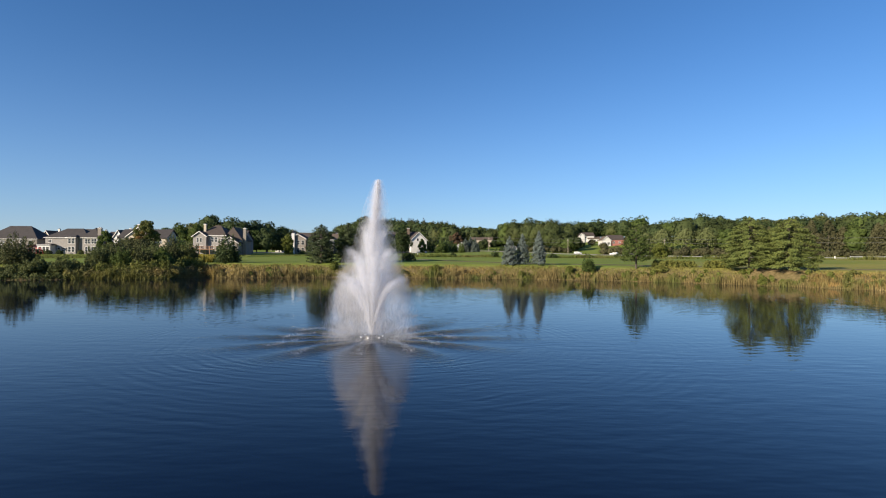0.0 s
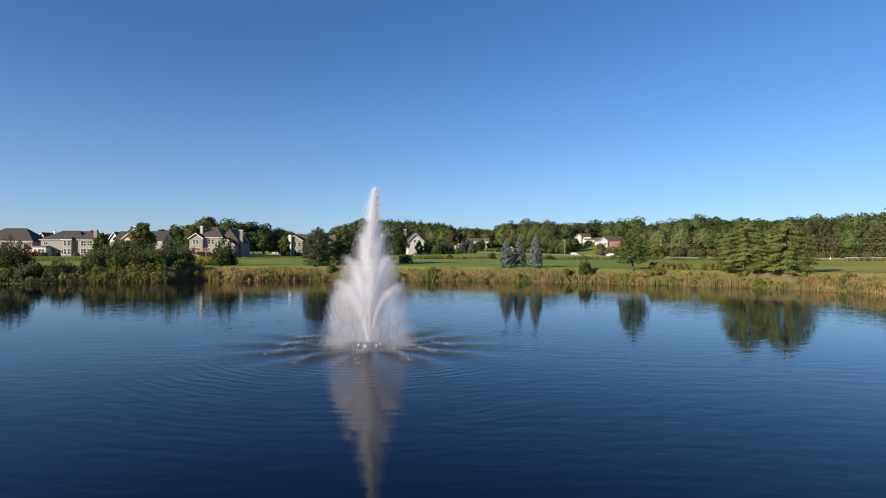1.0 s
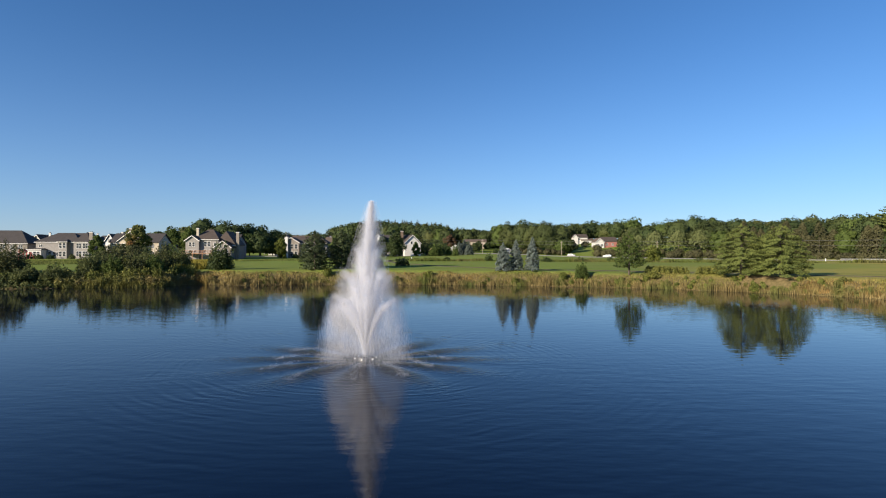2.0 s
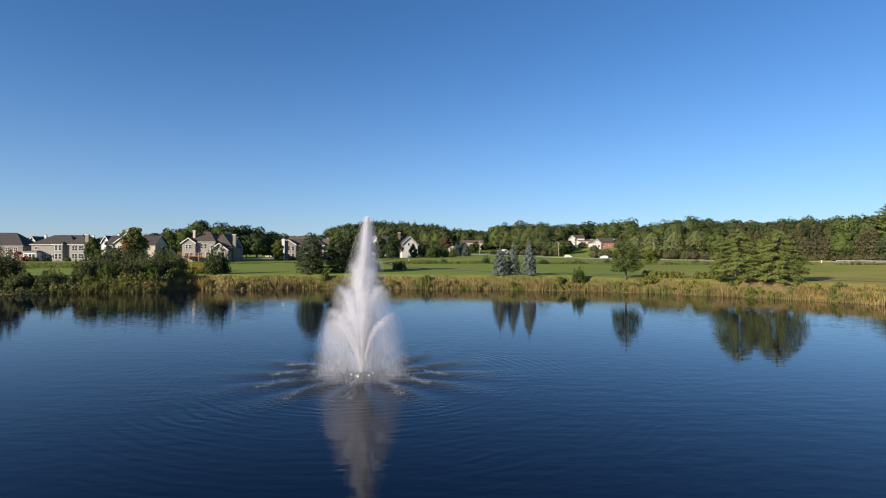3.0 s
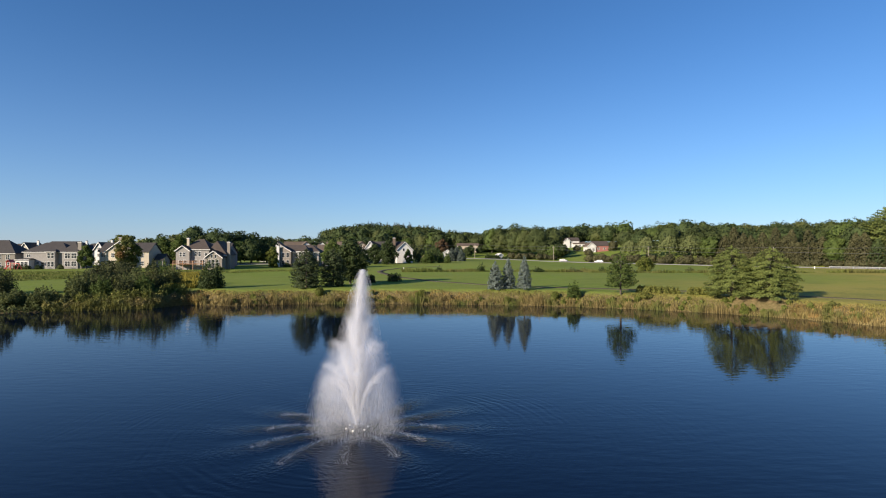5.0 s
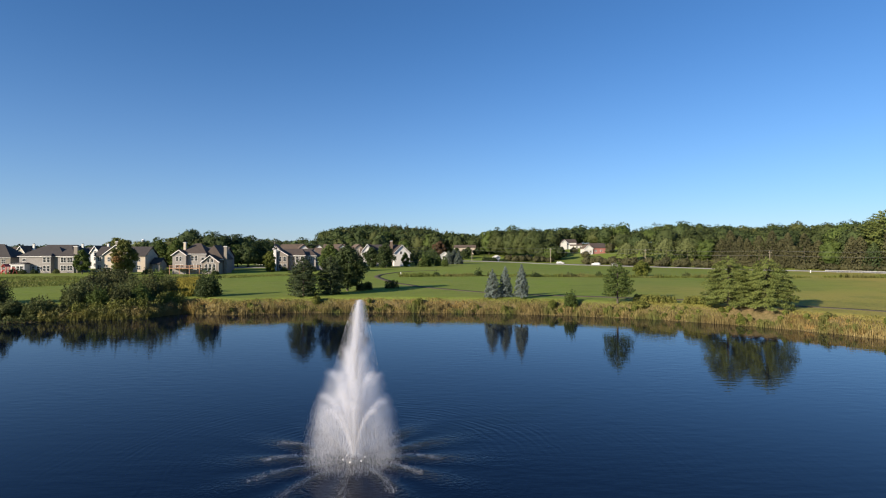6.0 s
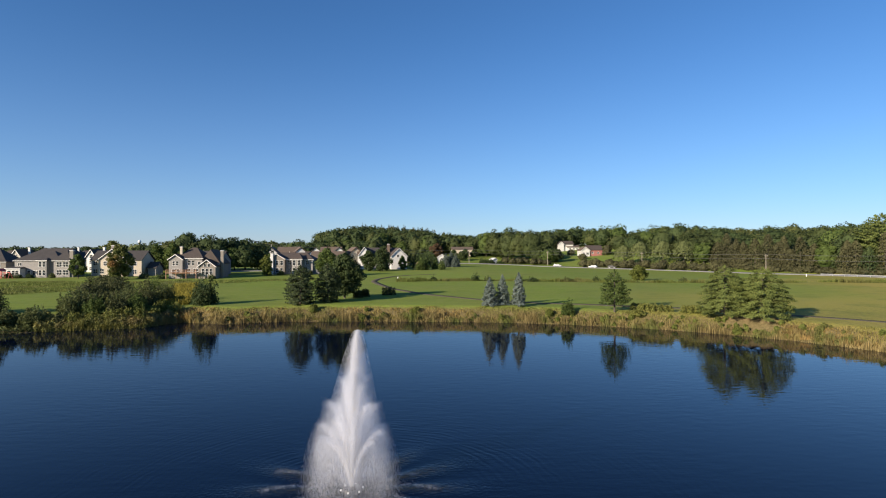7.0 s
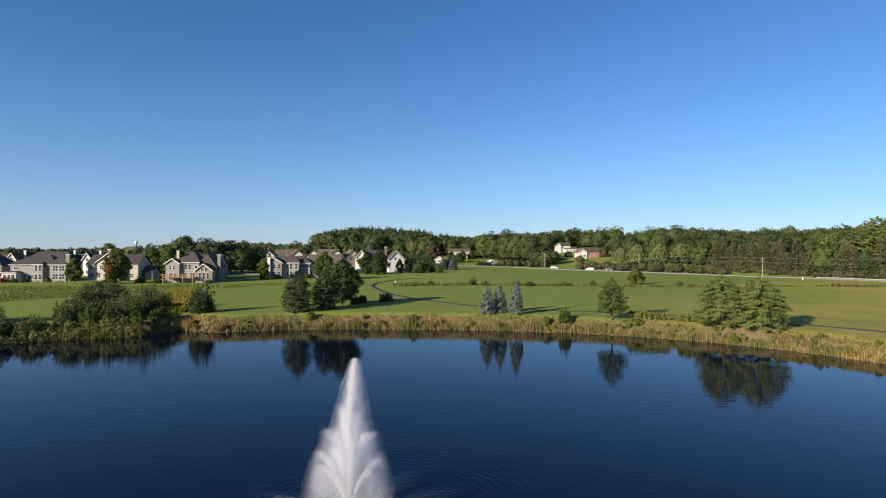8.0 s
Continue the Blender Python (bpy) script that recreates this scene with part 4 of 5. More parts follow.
MIXED = (M_WOODS, M_LEAF, M_WOODS, M_LEAF_DARK)
CLEAR = [(117, 379, 15), (122, 455, 16), (99, 366, 17), (107, 392, 15), (113, 418, 14), (118, 436, 12), (30, 430, 13), (97, 441, 17), (78, 430, 13), (111, 366, 15)]


def spread_trees(seed, n, x0, x1, y0, y1, keep, h0, h1, w0, w1, gap):
    rng = np.random.default_rng(seed)
    out = []
    for _ in range(n * 30):
        if len(out) >= n:
            break
        x, y = rng.uniform(x0, x1), rng.uniform(y0, y1)
        if not keep(x, y) or any((x - a) ** 2 + (y - b) ** 2 < r * r for a, b, r in CLEAR):
            continue
        if any((x - p[0]) ** 2 + (y - p[1]) ** 2 < gap * gap for p in out):
            continue
        out.append((x, y, rng.uniform(h0, h1), rng.uniform(w0, w1)))
    return out


WOODS = "dense green deciduous woods on the rising ground"
rise = spread_trees(1, 160, 110, 420, 130, 520, lambda x, y: 34 < past_road(x, y) < 210 and y > 0.75 * x, 8.5, 14.5, 11, 19, 8.0)
rise = [(tx, ty, th + 3.4 * math.exp(-((tx / ty - 0.45) / 0.075) ** 2), tw) for tx, ty, th, tw in rise]
woods("woodland", 1, rise, (M_WOODS, M_LEAF_DARK, M_WOODS, M_LEAF, M_LEAF_DARK), WOODS, 760, 0.62)
woods("woodland", 2, spread_trees(2, 88, 22, 160, 432, 560, lambda x, y: past_road(x, y) > 48, 12, 19, 11, 20, 8.5), MIXED, WOODS, 600, 0.80)
woods("woodland", 3, [(53.9, 408.9, 20.6, 16.5), (60.9, 396.7, 20.4, 15.9), (67.0, 386.3, 19.8, 17.7), (73.1, 372.4, 21.5, 18.8), (79.2, 361.1, 10.4, 12.1), (83.5, 349.7, 8.4, 10.1), (62.6, 412.4, 21.2, 15.7), (71.3, 398.5, 20.5, 18.9), (78.3, 382.8, 11.3, 15.2), (85.3, 368.9, 8.0, 11.0), (55.7, 426.3, 21.8, 18.0), (66.1, 422.8, 22.7, 18.1), (47.9, 422.8, 20.3, 14.0), (78.3, 348.0, 7.7, 9.6), (74.0, 356.7, 9.1, 9.6)], (M_WOODS, M_LEAF, M_WOODS), "tall mature broadleaf trees behind the road", 2800, 0.50)
woods("thicket", 18, [(*road_at(yy, 6.5 + 1.0 * math.sin(yy)), 2.4 + 0.9 * math.sin(yy * 0.9), 5.0) for yy in range(140, 268, 4) if abs(yy - 264) > 3], M_WOODS_DARK, "dark brush under the roadside trees", 420, 0.45)
woods("conifer_row", 4, [(*road_at(yy, 11 + 3 * math.sin(yy * 1.3)), 13.2 + 2.6 * math.sin(yy * 0.7) + 1.0 * math.sin(yy * 2.9), 9.4 + 1.2 * math.sin(yy * 1.9)) for yy in range(148, 278, 4) if abs(yy - 228) > 3], (M_WOODS_DARK, M_WOODS_DARK, M_LEAF_DARK, M_WOODS_DARK), "row of dark spruces along the far side of the road", 1700, 0.40, "column")
woods("woodland", 5, [(*road_at(yy, 22 + 4 * math.sin(yy * 2.3)), 11.5 + 2.4 * math.sin(yy * 1.1), 11.0) for yy in range(146, 300, 13)], (M_WOODS, M_LEAF_DARK), "broadleaf trees mixed into the roadside row", 1300, 0.52)
woods("woodland", 19, [(*road_at(yy, oo), th, tw) for yy, oo, th, tw in ((282, 11, 12.6, 9.5), (290, 12, 13.4, 10.5), (298, 12, 11.4, 9.5), (228, 11, 12.6, 9.0), (286, 18, 14.5, 11), (296, 20, 15.0, 11))], (M_WOODS, M_LEAF), "full rounded roadside trees reaching to the ground", 2600, 0.42)
woods("willows", 6, [(116, 318, 11, 11), (124, 314, 12.5, 13), (133, 304, 12.5, 13), (141, 296, 12, 12)], M_WILLOW, "pale drooping willows beside the road", 1700, 0.55, "willow")
woods("thicket", 7, [(xx, road_y(xx) + 9 + 1.5 * math.sin(xx), 4.5 + math.sin(xx * 0.9), 6.5) for xx in range(94, 146, 3)] + [(xx, road_y(xx) + 14 + 2 * math.sin(xx), 3.0 + math.sin(xx * 1.7), 5.5) for xx in range(48, 80, 4) if abs(xx - 45) > 5] + [(103, 356, 3.6, 6), (124, 372, 5.5, 6), (127, 380, 6.5, 7), (105, 392, 4, 6)], M_WOODS_DARK, "dark low thicket beside the road", 450, 0.45)
woods("woodland", 8, spread_trees(8, 140, -190, 70, 520, 680, lambda x, y: ((x + 28) / 80) ** 2 + ((y - 610) / 95) ** 2 < 1.1, 13, 19, 12, 21, 8.5), (M_WOODS, M_LEAF_DARK, M_LEAF_DARK), "wooded hill behind the houses", 420, 0.95)
woods("conifers_on_the_hill", 9, spread_trees(9, 32, -66, 24, 590, 640, lambda x, y: True, 17, 20, 8, 10, 7), M_WOODS_DARK, "dark conifers crowning the wooded hill", 640, 0.65, "cone")
woods("woodland", 10, spread_trees(10, 125, -620, -150, 520, 720, lambda x, y: x > -0.88 * y, 8.5, 11, 15, 21, 11), (M_WOODS, M_LEAF_DARK), "low distant woods on flat land", 240, 1.25)
woods("woodland", 11, spread_trees(11, 64, -190, -30, 385, 470, lambda x, y: x > -0.42 * y, 12, 16, 10, 16, 9), MIXED, "trees between the far gardens", 560, 0.75)
woods("woodland", 15, spread_trees(15, 40, -40, 45, 440, 540, lambda x, y: True, 13, 20, 9, 17, 9), MIXED, "trees beyond the far gardens", 600, 0.78)
woods("woodland", 16, spread_trees(16, 20, -40, 5, 330, 410, lambda x, y: abs(past_road(x, y)) > 7, 6, 10, 7, 10, 8) + [(27, 395, 7, 7)], MIXED, "small trees in far gardens", 900, 0.48)
woods("woodland", 12, [(-117, 262, 16, 13), (-110, 262, 20, 14), (-102, 264, 17.5, 13), (-95.6, 262, 17, 12), (-90, 268, 16.5, 12), (-124, 262, 14, 12), (-131, 264, 12.5, 12), (-86, 272, 15.5, 12), (-112, 256, 13, 11), (-104, 258, 13, 11), (-97, 257, 12, 10), (-120, 257, 11, 11), (-84, 264, 12, 11), (-107, 270, 16, 14), (-98, 272, 16, 14), (-92, 274, 16, 13), (-115, 270, 15, 13), (-80, 276, 14, 12)], (M_LEAF_DARK, M_WOODS, M_LEAF_DARK), "tall dark trees behind a house", 1600, 0.47)
woods("woodland", 13, [(-104, 244, 10, 8), (-99, 240, 9, 7), (-109, 248, 10, 8), (-90, 262, 11, 9), (-79, 268, 9, 8), (-72, 266, 8, 7), (-68, 270, 9, 8)], (M_WOODS, M_LEAF), "garden trees between the houses", 1500, 0.45)
woods("woodland", 14, spread_trees(14, 60, 0, 120, 700, 900, lambda x, y: True, 16, 22, 12, 16, 10), M_WOODS, "woods far beyond the road", 250, 1.4)
woods("old_willow", 17, [(-166, 330, 14.5, 15)], M_WILLOW, "pale dome-shaped tree behind the houses", 1800, 0.5)

GARDEN = "leafy garden tree beside the houses"
broadleaf("autumn_tree", -106.5, 199, 12.8, 9.0, M_LEAF_AUTUMN, "large tree with leaves turning reddish in a back garden", 11000, 0.27, 0.22, 34, 0.10, 31, "", 1.0, 0.8, 0.8)
broadleaf("autumn_tree", -164.5, 300, 14.8, 13.0, M_LEAF_AUTUMN, "tall tree with yellowing leaves behind the houses", 4200, 0.45, 0.25, 26, 0.10, 42)
broadleaf("garden_tree", -124.5, 205, 9.2, 5.6, M_LEAF, GARDEN, 4200, 0.27, 0.14, 20, 0.15, 32, "garden trees")
broadleaf("garden_tree", -60.8, 218, 8.4, 5.4, M_LEAF_WARM, GARDEN, 3600, 0.28, 0.14, 20, 0.05, 33, "garden trees")
broadleaf("garden_tree", -18.5, 252, 11.5, 9.0, M_LEAF_DARK, GARDEN, 5000, 0.34, 0.2, 26, 0.08, 34, "garden trees")
broadleaf("garden_tree", -9.8, 262, 7.0, 4.2, M_LEAF, GARDEN, 2600, 0.3, 0.12, 16, 0.05, 35, "garden trees")
broadleaf("garden_tree", -25, 258, 9.5, 8.5, M_LEAF_DARK, GARDEN, 4500, 0.34, 0.2, 24, 0.08, 39, "garden trees")
broadleaf("garden_tree", -37, 216, 11.0, 9.0, M_LEAF, GARDEN, 5000, 0.33, 0.2, 26, 0.1, 36, "garden trees")
for k, (tx, ty, th, tw) in enumerate(((-113.5, 241, 12.5, 8.5), (-106.5, 240, 13.0, 8.5), (-100.5, 236, 10.5, 7.0))):
    broadleaf("garden_tree", tx, ty, th, tw, M_LEAF, "tall green garden tree between two houses", 4200, 0.33, 0.2, 26, 0.06, 160 + k, "garden trees")
for k, (tx, ty, th, tw) in enumerate(((22.6, 416, 5.4, 6.4), (31.5, 414, 6.2, 7.0), (37.5, 417, 5.0, 6.0))):
    broadleaf("garden_tree", tx, ty, th, tw, M_LEAF_DARK, "low dark tree before a house on the rise", 1600, 0.5, 0.2, 18, 0.06, 170 + k, "garden trees")
for k, (tx, ty, th, tw) in enumerate(((-150.6, 207.5, 1.9, 3.4), (-147.4, 207.2, 1.6, 3.0), (-143.8, 208.2, 1.5, 2.4), (-136.4, 209.0, 1.4, 2.4), (-111.8, 203.5, 2.2, 4.2), (-101.2, 205.0, 2.0, 3.6), (-115.8, 214.0, 2.4, 2.6), (-75.0, 199.6, 1.5, 2.6), (-92.8, 200.5, 1.8, 2.6), (-57.0, 224.6, 1.6, 3.0), (-50.4, 225.4, 1.7, 3.4), (-46.0, 226.0, 1.9, 3.0))):
    shrub("foundation_shrub", tx, ty, th, tw, (M_LEAF_DARK, M_SHRUB)[k % 2], "low rounded shrub planted along a house wall", 620, 0.26, 180 + k, None, "foundation shrubs")
broadleaf("red_leaf_tree", 9.5, 395, 13, 10, M_LEAF_RED, "broad tree with dull red leaves before the wooded hill", 4500, 0.55, 0.3, 24, 0.15, 37)
for k, (tx, ty, th, tw) in enumerate(((11.6, 286, 7.2, 5.0), (14.4, 290, 8.0, 5.2), (16.4, 284, 7.0, 4.8))):
    conifer("garden_spruce", tx, ty, th, tw, M_SPRUCE, "grey-green spruce standing close to its neighbours", 2400, 0.34, 12, 0.25, 0.7, 0.03, 60 + k, "garden spruces", 0.2)
for k, (tx, ty, th, tw) in enumerate(((-1.5, 256, 5.0, 4.6), (0.5, 258, 5.5, 5), (5.5, 262, 4.0, 3.0), (8.6, 256, 4.6, 3.2), (2.4, 290, 8, 8), (-4.0, 282, 8.5, 8), (42.5, 348.5, 2.4, 5), (48.5, 348, 1.8, 5), (38, 350, 3.4, 6), (6.5, 330, 4.5, 6), (20, 352, 4, 7))):
    shrub("garden_shrub", tx, ty, th, tw, M_LEAF_DARK if k > 3 else M_LEAF, "dense garden shrub beside the lawn", 1500, 0.3, 80 + k, None, "garden shrubs")
broadleaf("field_tree", 73.6, 187.5, 5.2, 6.2, M_LEAF_WARM, "small rounded olive tree on the unmown strip", 3600, 0.24, 0.12, 20, 0.06, 38)
for k, (tx, ty, th, tw) in enumerate(((17.3, 186, 2.4, 3.0), (21.5, 184.5, 1.6, 2.6), (3.5, 186.5, 1.5, 2.4), (31.5, 183, 2.2, 3.0), (36.0, 182, 1.5, 3.4), (47.0, 181, 1.4, 3.0), (56.5, 180.5, 1.6, 2.6), (84.0, 177.0, 1.5, 3.2))):
    shrub("field_shrub", tx, ty, th, tw, (M_LEAF_DARK, M_SHRUB)[k % 2], "small dark bush on the unmown strip", 600, 0.22, 90 + k, None, "bushes on the unmown strip")
conifer("roadside_pine", 192, 226, 20.5, 17, M_NEEDLE_GREEN, "very tall white pine at the roadside", 13000, 0.42, 16, -0.10, 0.40, 0.06, 41, "", 0.35)

# ---------------------------------------------------------------- houses


def gable_roof(x0, x1, y0, y1, z0, rise, axis, over=0.45, thick=0.25, hip=0.0):
    """A pitched roof slab; hip draws the ends of the ridge inwards."""
    x0, x1, y0, y1 = x0 - over, x1 + over, y0 - over, y1 + over
    if axis == "x":
        ym = (y0 + y1) / 2
        a, b = (x0 + hip, ym, z0 + rise), (x1 - hip, ym, z0 + rise)
    else:
        xm = (x0 + x1) / 2
        a, b = (xm, y0 + hip, z0 + rise), (xm, y1 - hip, z0 + rise)
    if hip < 0.1:
        # open gables: two sloping slabs that meet at the ridge
        bm = bmesh.new()
        if axis == "x":
            section = [(y0, z0), (ym, z0 + rise), (y1, z0)]
            ends = [[(x, yy, zz + d) for yy, zz in section] for x in (x0, x1) for d in (0.0, thick)]
        else:
            section = [(x0, z0), (xm, z0 + rise), (x1, z0)]
            ends = [[(xx, y, zz + d) for xx, zz in section] for y in (y0, y1) for d in (0.0, thick)]
        al, ah, bl, bh = [[bm.verts.new(p) for p in row] for row in ends]
        for k in (0, 1):
            for quad in ((ah[k], ah[k + 1], bh[k + 1], bh[k]), (al[k], bl[k], bl[k + 1], al[k + 1]), (al[k], al[k + 1], ah[k + 1], ah[k]), (bl[k], bh[k], bh[k + 1], bl[k + 1])):
                bm.faces.new(quad)
        for k in (0, 2):
            bm.faces.new((al[k], ah[k], bh[k], bl[k]))
        bmesh.ops.recalc_face_normals(bm, faces=bm.faces[:])
        return bm
    low = [(x0, y0, z0), (x1, y0, z0), (x1, y1, z0), (x0, y1, z0)]
    bm = bmesh.new()
    up = [bm.verts.new((px, py, pz + thick * 0.5)) for px, py, pz in low]
    dn = [bm.verts.new((px, py, pz - thick * 0.5)) for px, py, pz in low]
    ra, rb = bm.verts.new(a), bm.verts.new(b)
    if axis == "x":
        fs = [(up[0], up[1], rb, ra), (up[2], up[3], ra, rb), (up[1], up[2], rb), (up[3], up[0], ra)]
    else:
        fs = [(up[1], up[2], rb, ra), (up[3], up[0], ra, rb), (up[0], up[1], ra), (up[2], up[3], rb)]
    for q in fs:
        bm.faces.new(q)
    for i in range(4):
        bm.faces.new((dn[i], dn[(i + 1) % 4], up[(i + 1) % 4], up[i]))
    bm.faces.new(dn[::-1])
    return bm


def gable_wall(x0, x1, y0, y1, z0, z1, rise, axis, hip):
    """Outer walls of a wing, with the gable triangles where the roof is not hipped."""
    bm = bmesh.new()
    c = [(x0, y0), (x1, y0), (x1, y1), (x0, y1)]
    lo = [bm.verts.new((*p, z0)) for p in c]
    hi = [bm.verts.new((*p, z1)) for p in c]
    for i in range(4):
        bm.faces.new((lo[i], lo[(i + 1) % 4], hi[(i + 1) % 4], hi[i]))
    bm.faces.new(hi)
    bm.faces.new(lo[::-1])
    if hip < 0.1:
        r = rise * (1 - 0.45 / ((y1 - y0 if axis == 'x' else x1 - x0) / 2 + 0.45)) - 0.02
        if axis == "x":
            for xx in (x0, x1):
                s = 0.3 if xx == x0 else -0.3
                t = [bm.verts.new(p) for p in ((xx, y0, z1), (xx, y1, z1), (xx, (y0 + y1) / 2, z1 + r))]
                u = [bm.verts.new(p) for p in ((xx + s, y0, z1), (xx + s, y1, z1), (xx + s, (y0 + y1) / 2, z1 + r))]
                bm.faces.new(t), bm.faces.new(u[::-1])
                for i in range(3):
                    bm.faces.new((t[i], t[(i + 1) % 3], u[(i + 1) % 3], u[i]))
        else:
            for yy in (y0, y1):
                s = 0.3 if yy == y0 else -0.3
                t = [bm.verts.new(p) for p in ((x0, yy, z1), (x1, yy, z1), ((x0 + x1) / 2, yy, z1 + r))]
                u = [bm.verts.new(p) for p in ((x0, yy + s, z1), (x1, yy + s, z1), ((x0 + x1) / 2, yy + s, z1 + r))]
                bm.faces.new(t), bm.faces.new(u[::-1])
                for i in range(3):
                    bm.faces.new((t[i], t[(i + 1) % 3], u[(i + 1) % 3], u[i]))
    bmesh.ops.recalc_face_normals(bm, faces=bm.faces[:])
    return bm


def frame_ring(w, h, t, y0, y1):
    """One rectangular window frame as a closed ring."""
    bm = bmesh.new()
    rings = []
    for hw, hh, yy in ((w / 2 + t, h / 2 + t, y0), (w / 2 + t, h / 2 + t, y1), (w / 2, h / 2, y1), (w / 2, h / 2, y0)):
        rings.append([bm.verts.new((sx * hw, yy, sz * hh)) for sx, sz in ((-1, -1), (1, -1), (1, 1), (-1, 1))])
    for r0, r1 in zip(rings, rings[1:] + rings[:1]):
        for k in range(4):
            bm.faces.new((r0[k], r0[(k + 1) % 4], r1[(k + 1) % 4], r1[k]))
    bmesh.ops.recalc_face_normals(bm, faces=bm.faces[:])
    return bm


WINDOW_MESHES = {}


def window_mesh(kind, w, h, make):
    """Meshes of alike windows are made once and shared."""
    key = (kind, round(w, 2), round(h, 2))
    if key not in WINDOW_MESHES:
        bm = make()
        me = bpy.data.meshes.new(kind)
        bm.to_mesh(me)
        bm.free()
        WINDOW_MESHES[key] = me
    return WINDOW_MESHES[key]


def add_window(house, side, wing, along, z, w, h, bars=1):
    """A window on one side of a wing: frame, glazing bars and a set-back pane."""
    x0, x1, y0, y1 = wing[:4]
    m = {"front": pose(along, y0, z), "left": pose(x0, along, z, 0, 0, -90), "right": pose(x1, along, z, 0, 0, 90)}[side]
    win = part("window", window_mesh("window_frame", w, h, lambda: frame_ring(w, h, 0.075, -0.09, 0.03)), M_TRIM, house)
    win.matrix_basis = m
    part("pane", window_mesh("pane", w, h, lambda: box_mesh(-w / 2, w / 2, -0.025, 0.03, -h / 2, h / 2)), M_GLASS, win)
    for k in range(bars):
        bar = part("glazing_bar", window_mesh("upright_bar", 0.06, h, lambda: box_mesh(-0.03, 0.03, -0.07, -0.028, -h / 2, h / 2)), M_TRIM, win)
        bar.matrix_basis = pose(-w / 2 + w * (k + 1) / (bars + 1), 0, 0)
    if h > 1.3:
        part("glazing_bar", window_mesh("cross_bar", w, 0.06, lambda: box_mesh(-w / 2, w / 2, -0.075, -0.028, -0.03, 0.03)), M_TRIM, win)
    return win


def chimney(house, x, y, z0, z1, w, material):
    bm = box_mesh(x - w / 2, x + w / 2, y - w * 0.35, y + w * 0.35, z0, z1, 0.03)
    c = part("chimney", bm, material, house)
    part("cap", box_mesh(x - w / 2 - 0.12, x + w / 2 + 0.12, y - w * 0.35 - 0.12, y + w * 0.35 + 0.12, z1, z1 + 0.18, 0.03), M_TRIM, c)
    for k in (-1, 1):
        part("flue", box_mesh(x + k * w * 0.22 - 0.13, x + k * w * 0.22 + 0.13, y - 0.13, y + 0.13, z1 + 0.18, z1 + 0.5, 0.02), M_DARK, c)


def house(x, y, rz, label, wings, siding, roof, windows=(), chimneys=(), deck=None, group="houses", z=None):
    """wings: x0, x1, y0, y1, eaves, rise, ridge axis, hip. windows: wing, side, along, z, w, h, bars."""
    base = gz(x, y) - 0.1 if z is None else z
    h = anchor("house", x, y, base, rz, label, "house", group)
    for k, (x0, x1, y0, y1, eaves, rise, axis, hip) in enumerate(wings):
        wall_mat = siding[k % len(siding)]
        part("wall", gable_wall(x0, x1, y0, y1, -1.0, eaves, rise, axis, hip), wall_mat, h)
        part("roof", gable_roof(x0, x1, y0, y1, eaves, rise, axis, 0.45, 0.22, hip), roof[k % len(roof)], h)
        if hip < 0.1 and axis == "y":
            # white barge boards along the gable
            xm = (x0 + x1) / 2
            for s in (-1, 1):
                ln = math.hypot((x1 - x0) / 2 + 0.45, rise)
                an = math.atan2(rise, (x1 - x0) / 2 + 0.45)
                b = part("barge_board", box_mesh(-ln / 2, ln / 2, -0.05, 0.05, -0.1, 0.1), M_TRIM, h)
                b.matrix_basis = Matrix.Translation((xm + s * ((x1 - x0) / 4 + 0.22), y0 - 0.5, eaves + rise / 2 - 0.05)) @ Matrix.Rotation(s * an, 4, "Y")
        elif hip >= 0.1:
            part("fascia", box_mesh(x0 - 0.5, x1 + 0.5, y0 - 0.52, y0 - 0.46, eaves - 0.16, eaves + 0.0), M_TRIM, h)
    for wi, side, along, wz, w, hh, bars in windows:
        add_window(h, side, wings[wi], along, wz, w, hh, bars)
    for cx, cy, z0, z1, w, mat in chimneys:
        chimney(h, cx, cy, z0, z1, w, mat)
    if deck:
        x0, x1, y0, y1, dz = deck
        d = part("deck", box_mesh(x0, x1, y0, y1, dz - 0.2, dz, 0.02), M_DECK, h, "reddish wooden deck with railing")
        for px in np.linspace(x0 + 0.15, x1 - 0.15, max(3, int((x1 - x0) / 2.2))):
            part("deck_post", box_mesh(px - 0.09, px + 0.09, y0 + 0.05, y0 + 0.23, -0.8, dz + 1.0), M_DECK, d)
        part("rail", box_mesh(x0, x1, y0 + 0.08, y0 + 0.18, dz + 0.95, dz + 1.05), M_DECK, d)
        for px in np.arange(x0 + 0.3, x1 - 0.2, 0.35):
            part("baluster", box_mesh(px - 0.03, px + 0.03, y0 + 0.1, y0 + 0.16, dz, dz + 0.95), M_DECK, d)
    return h


def row_of(wing, side, zs, alongs, w, h, bars=1):
    return [(wing, side, a, z, w, h, bars) for z in zs for a in alongs]


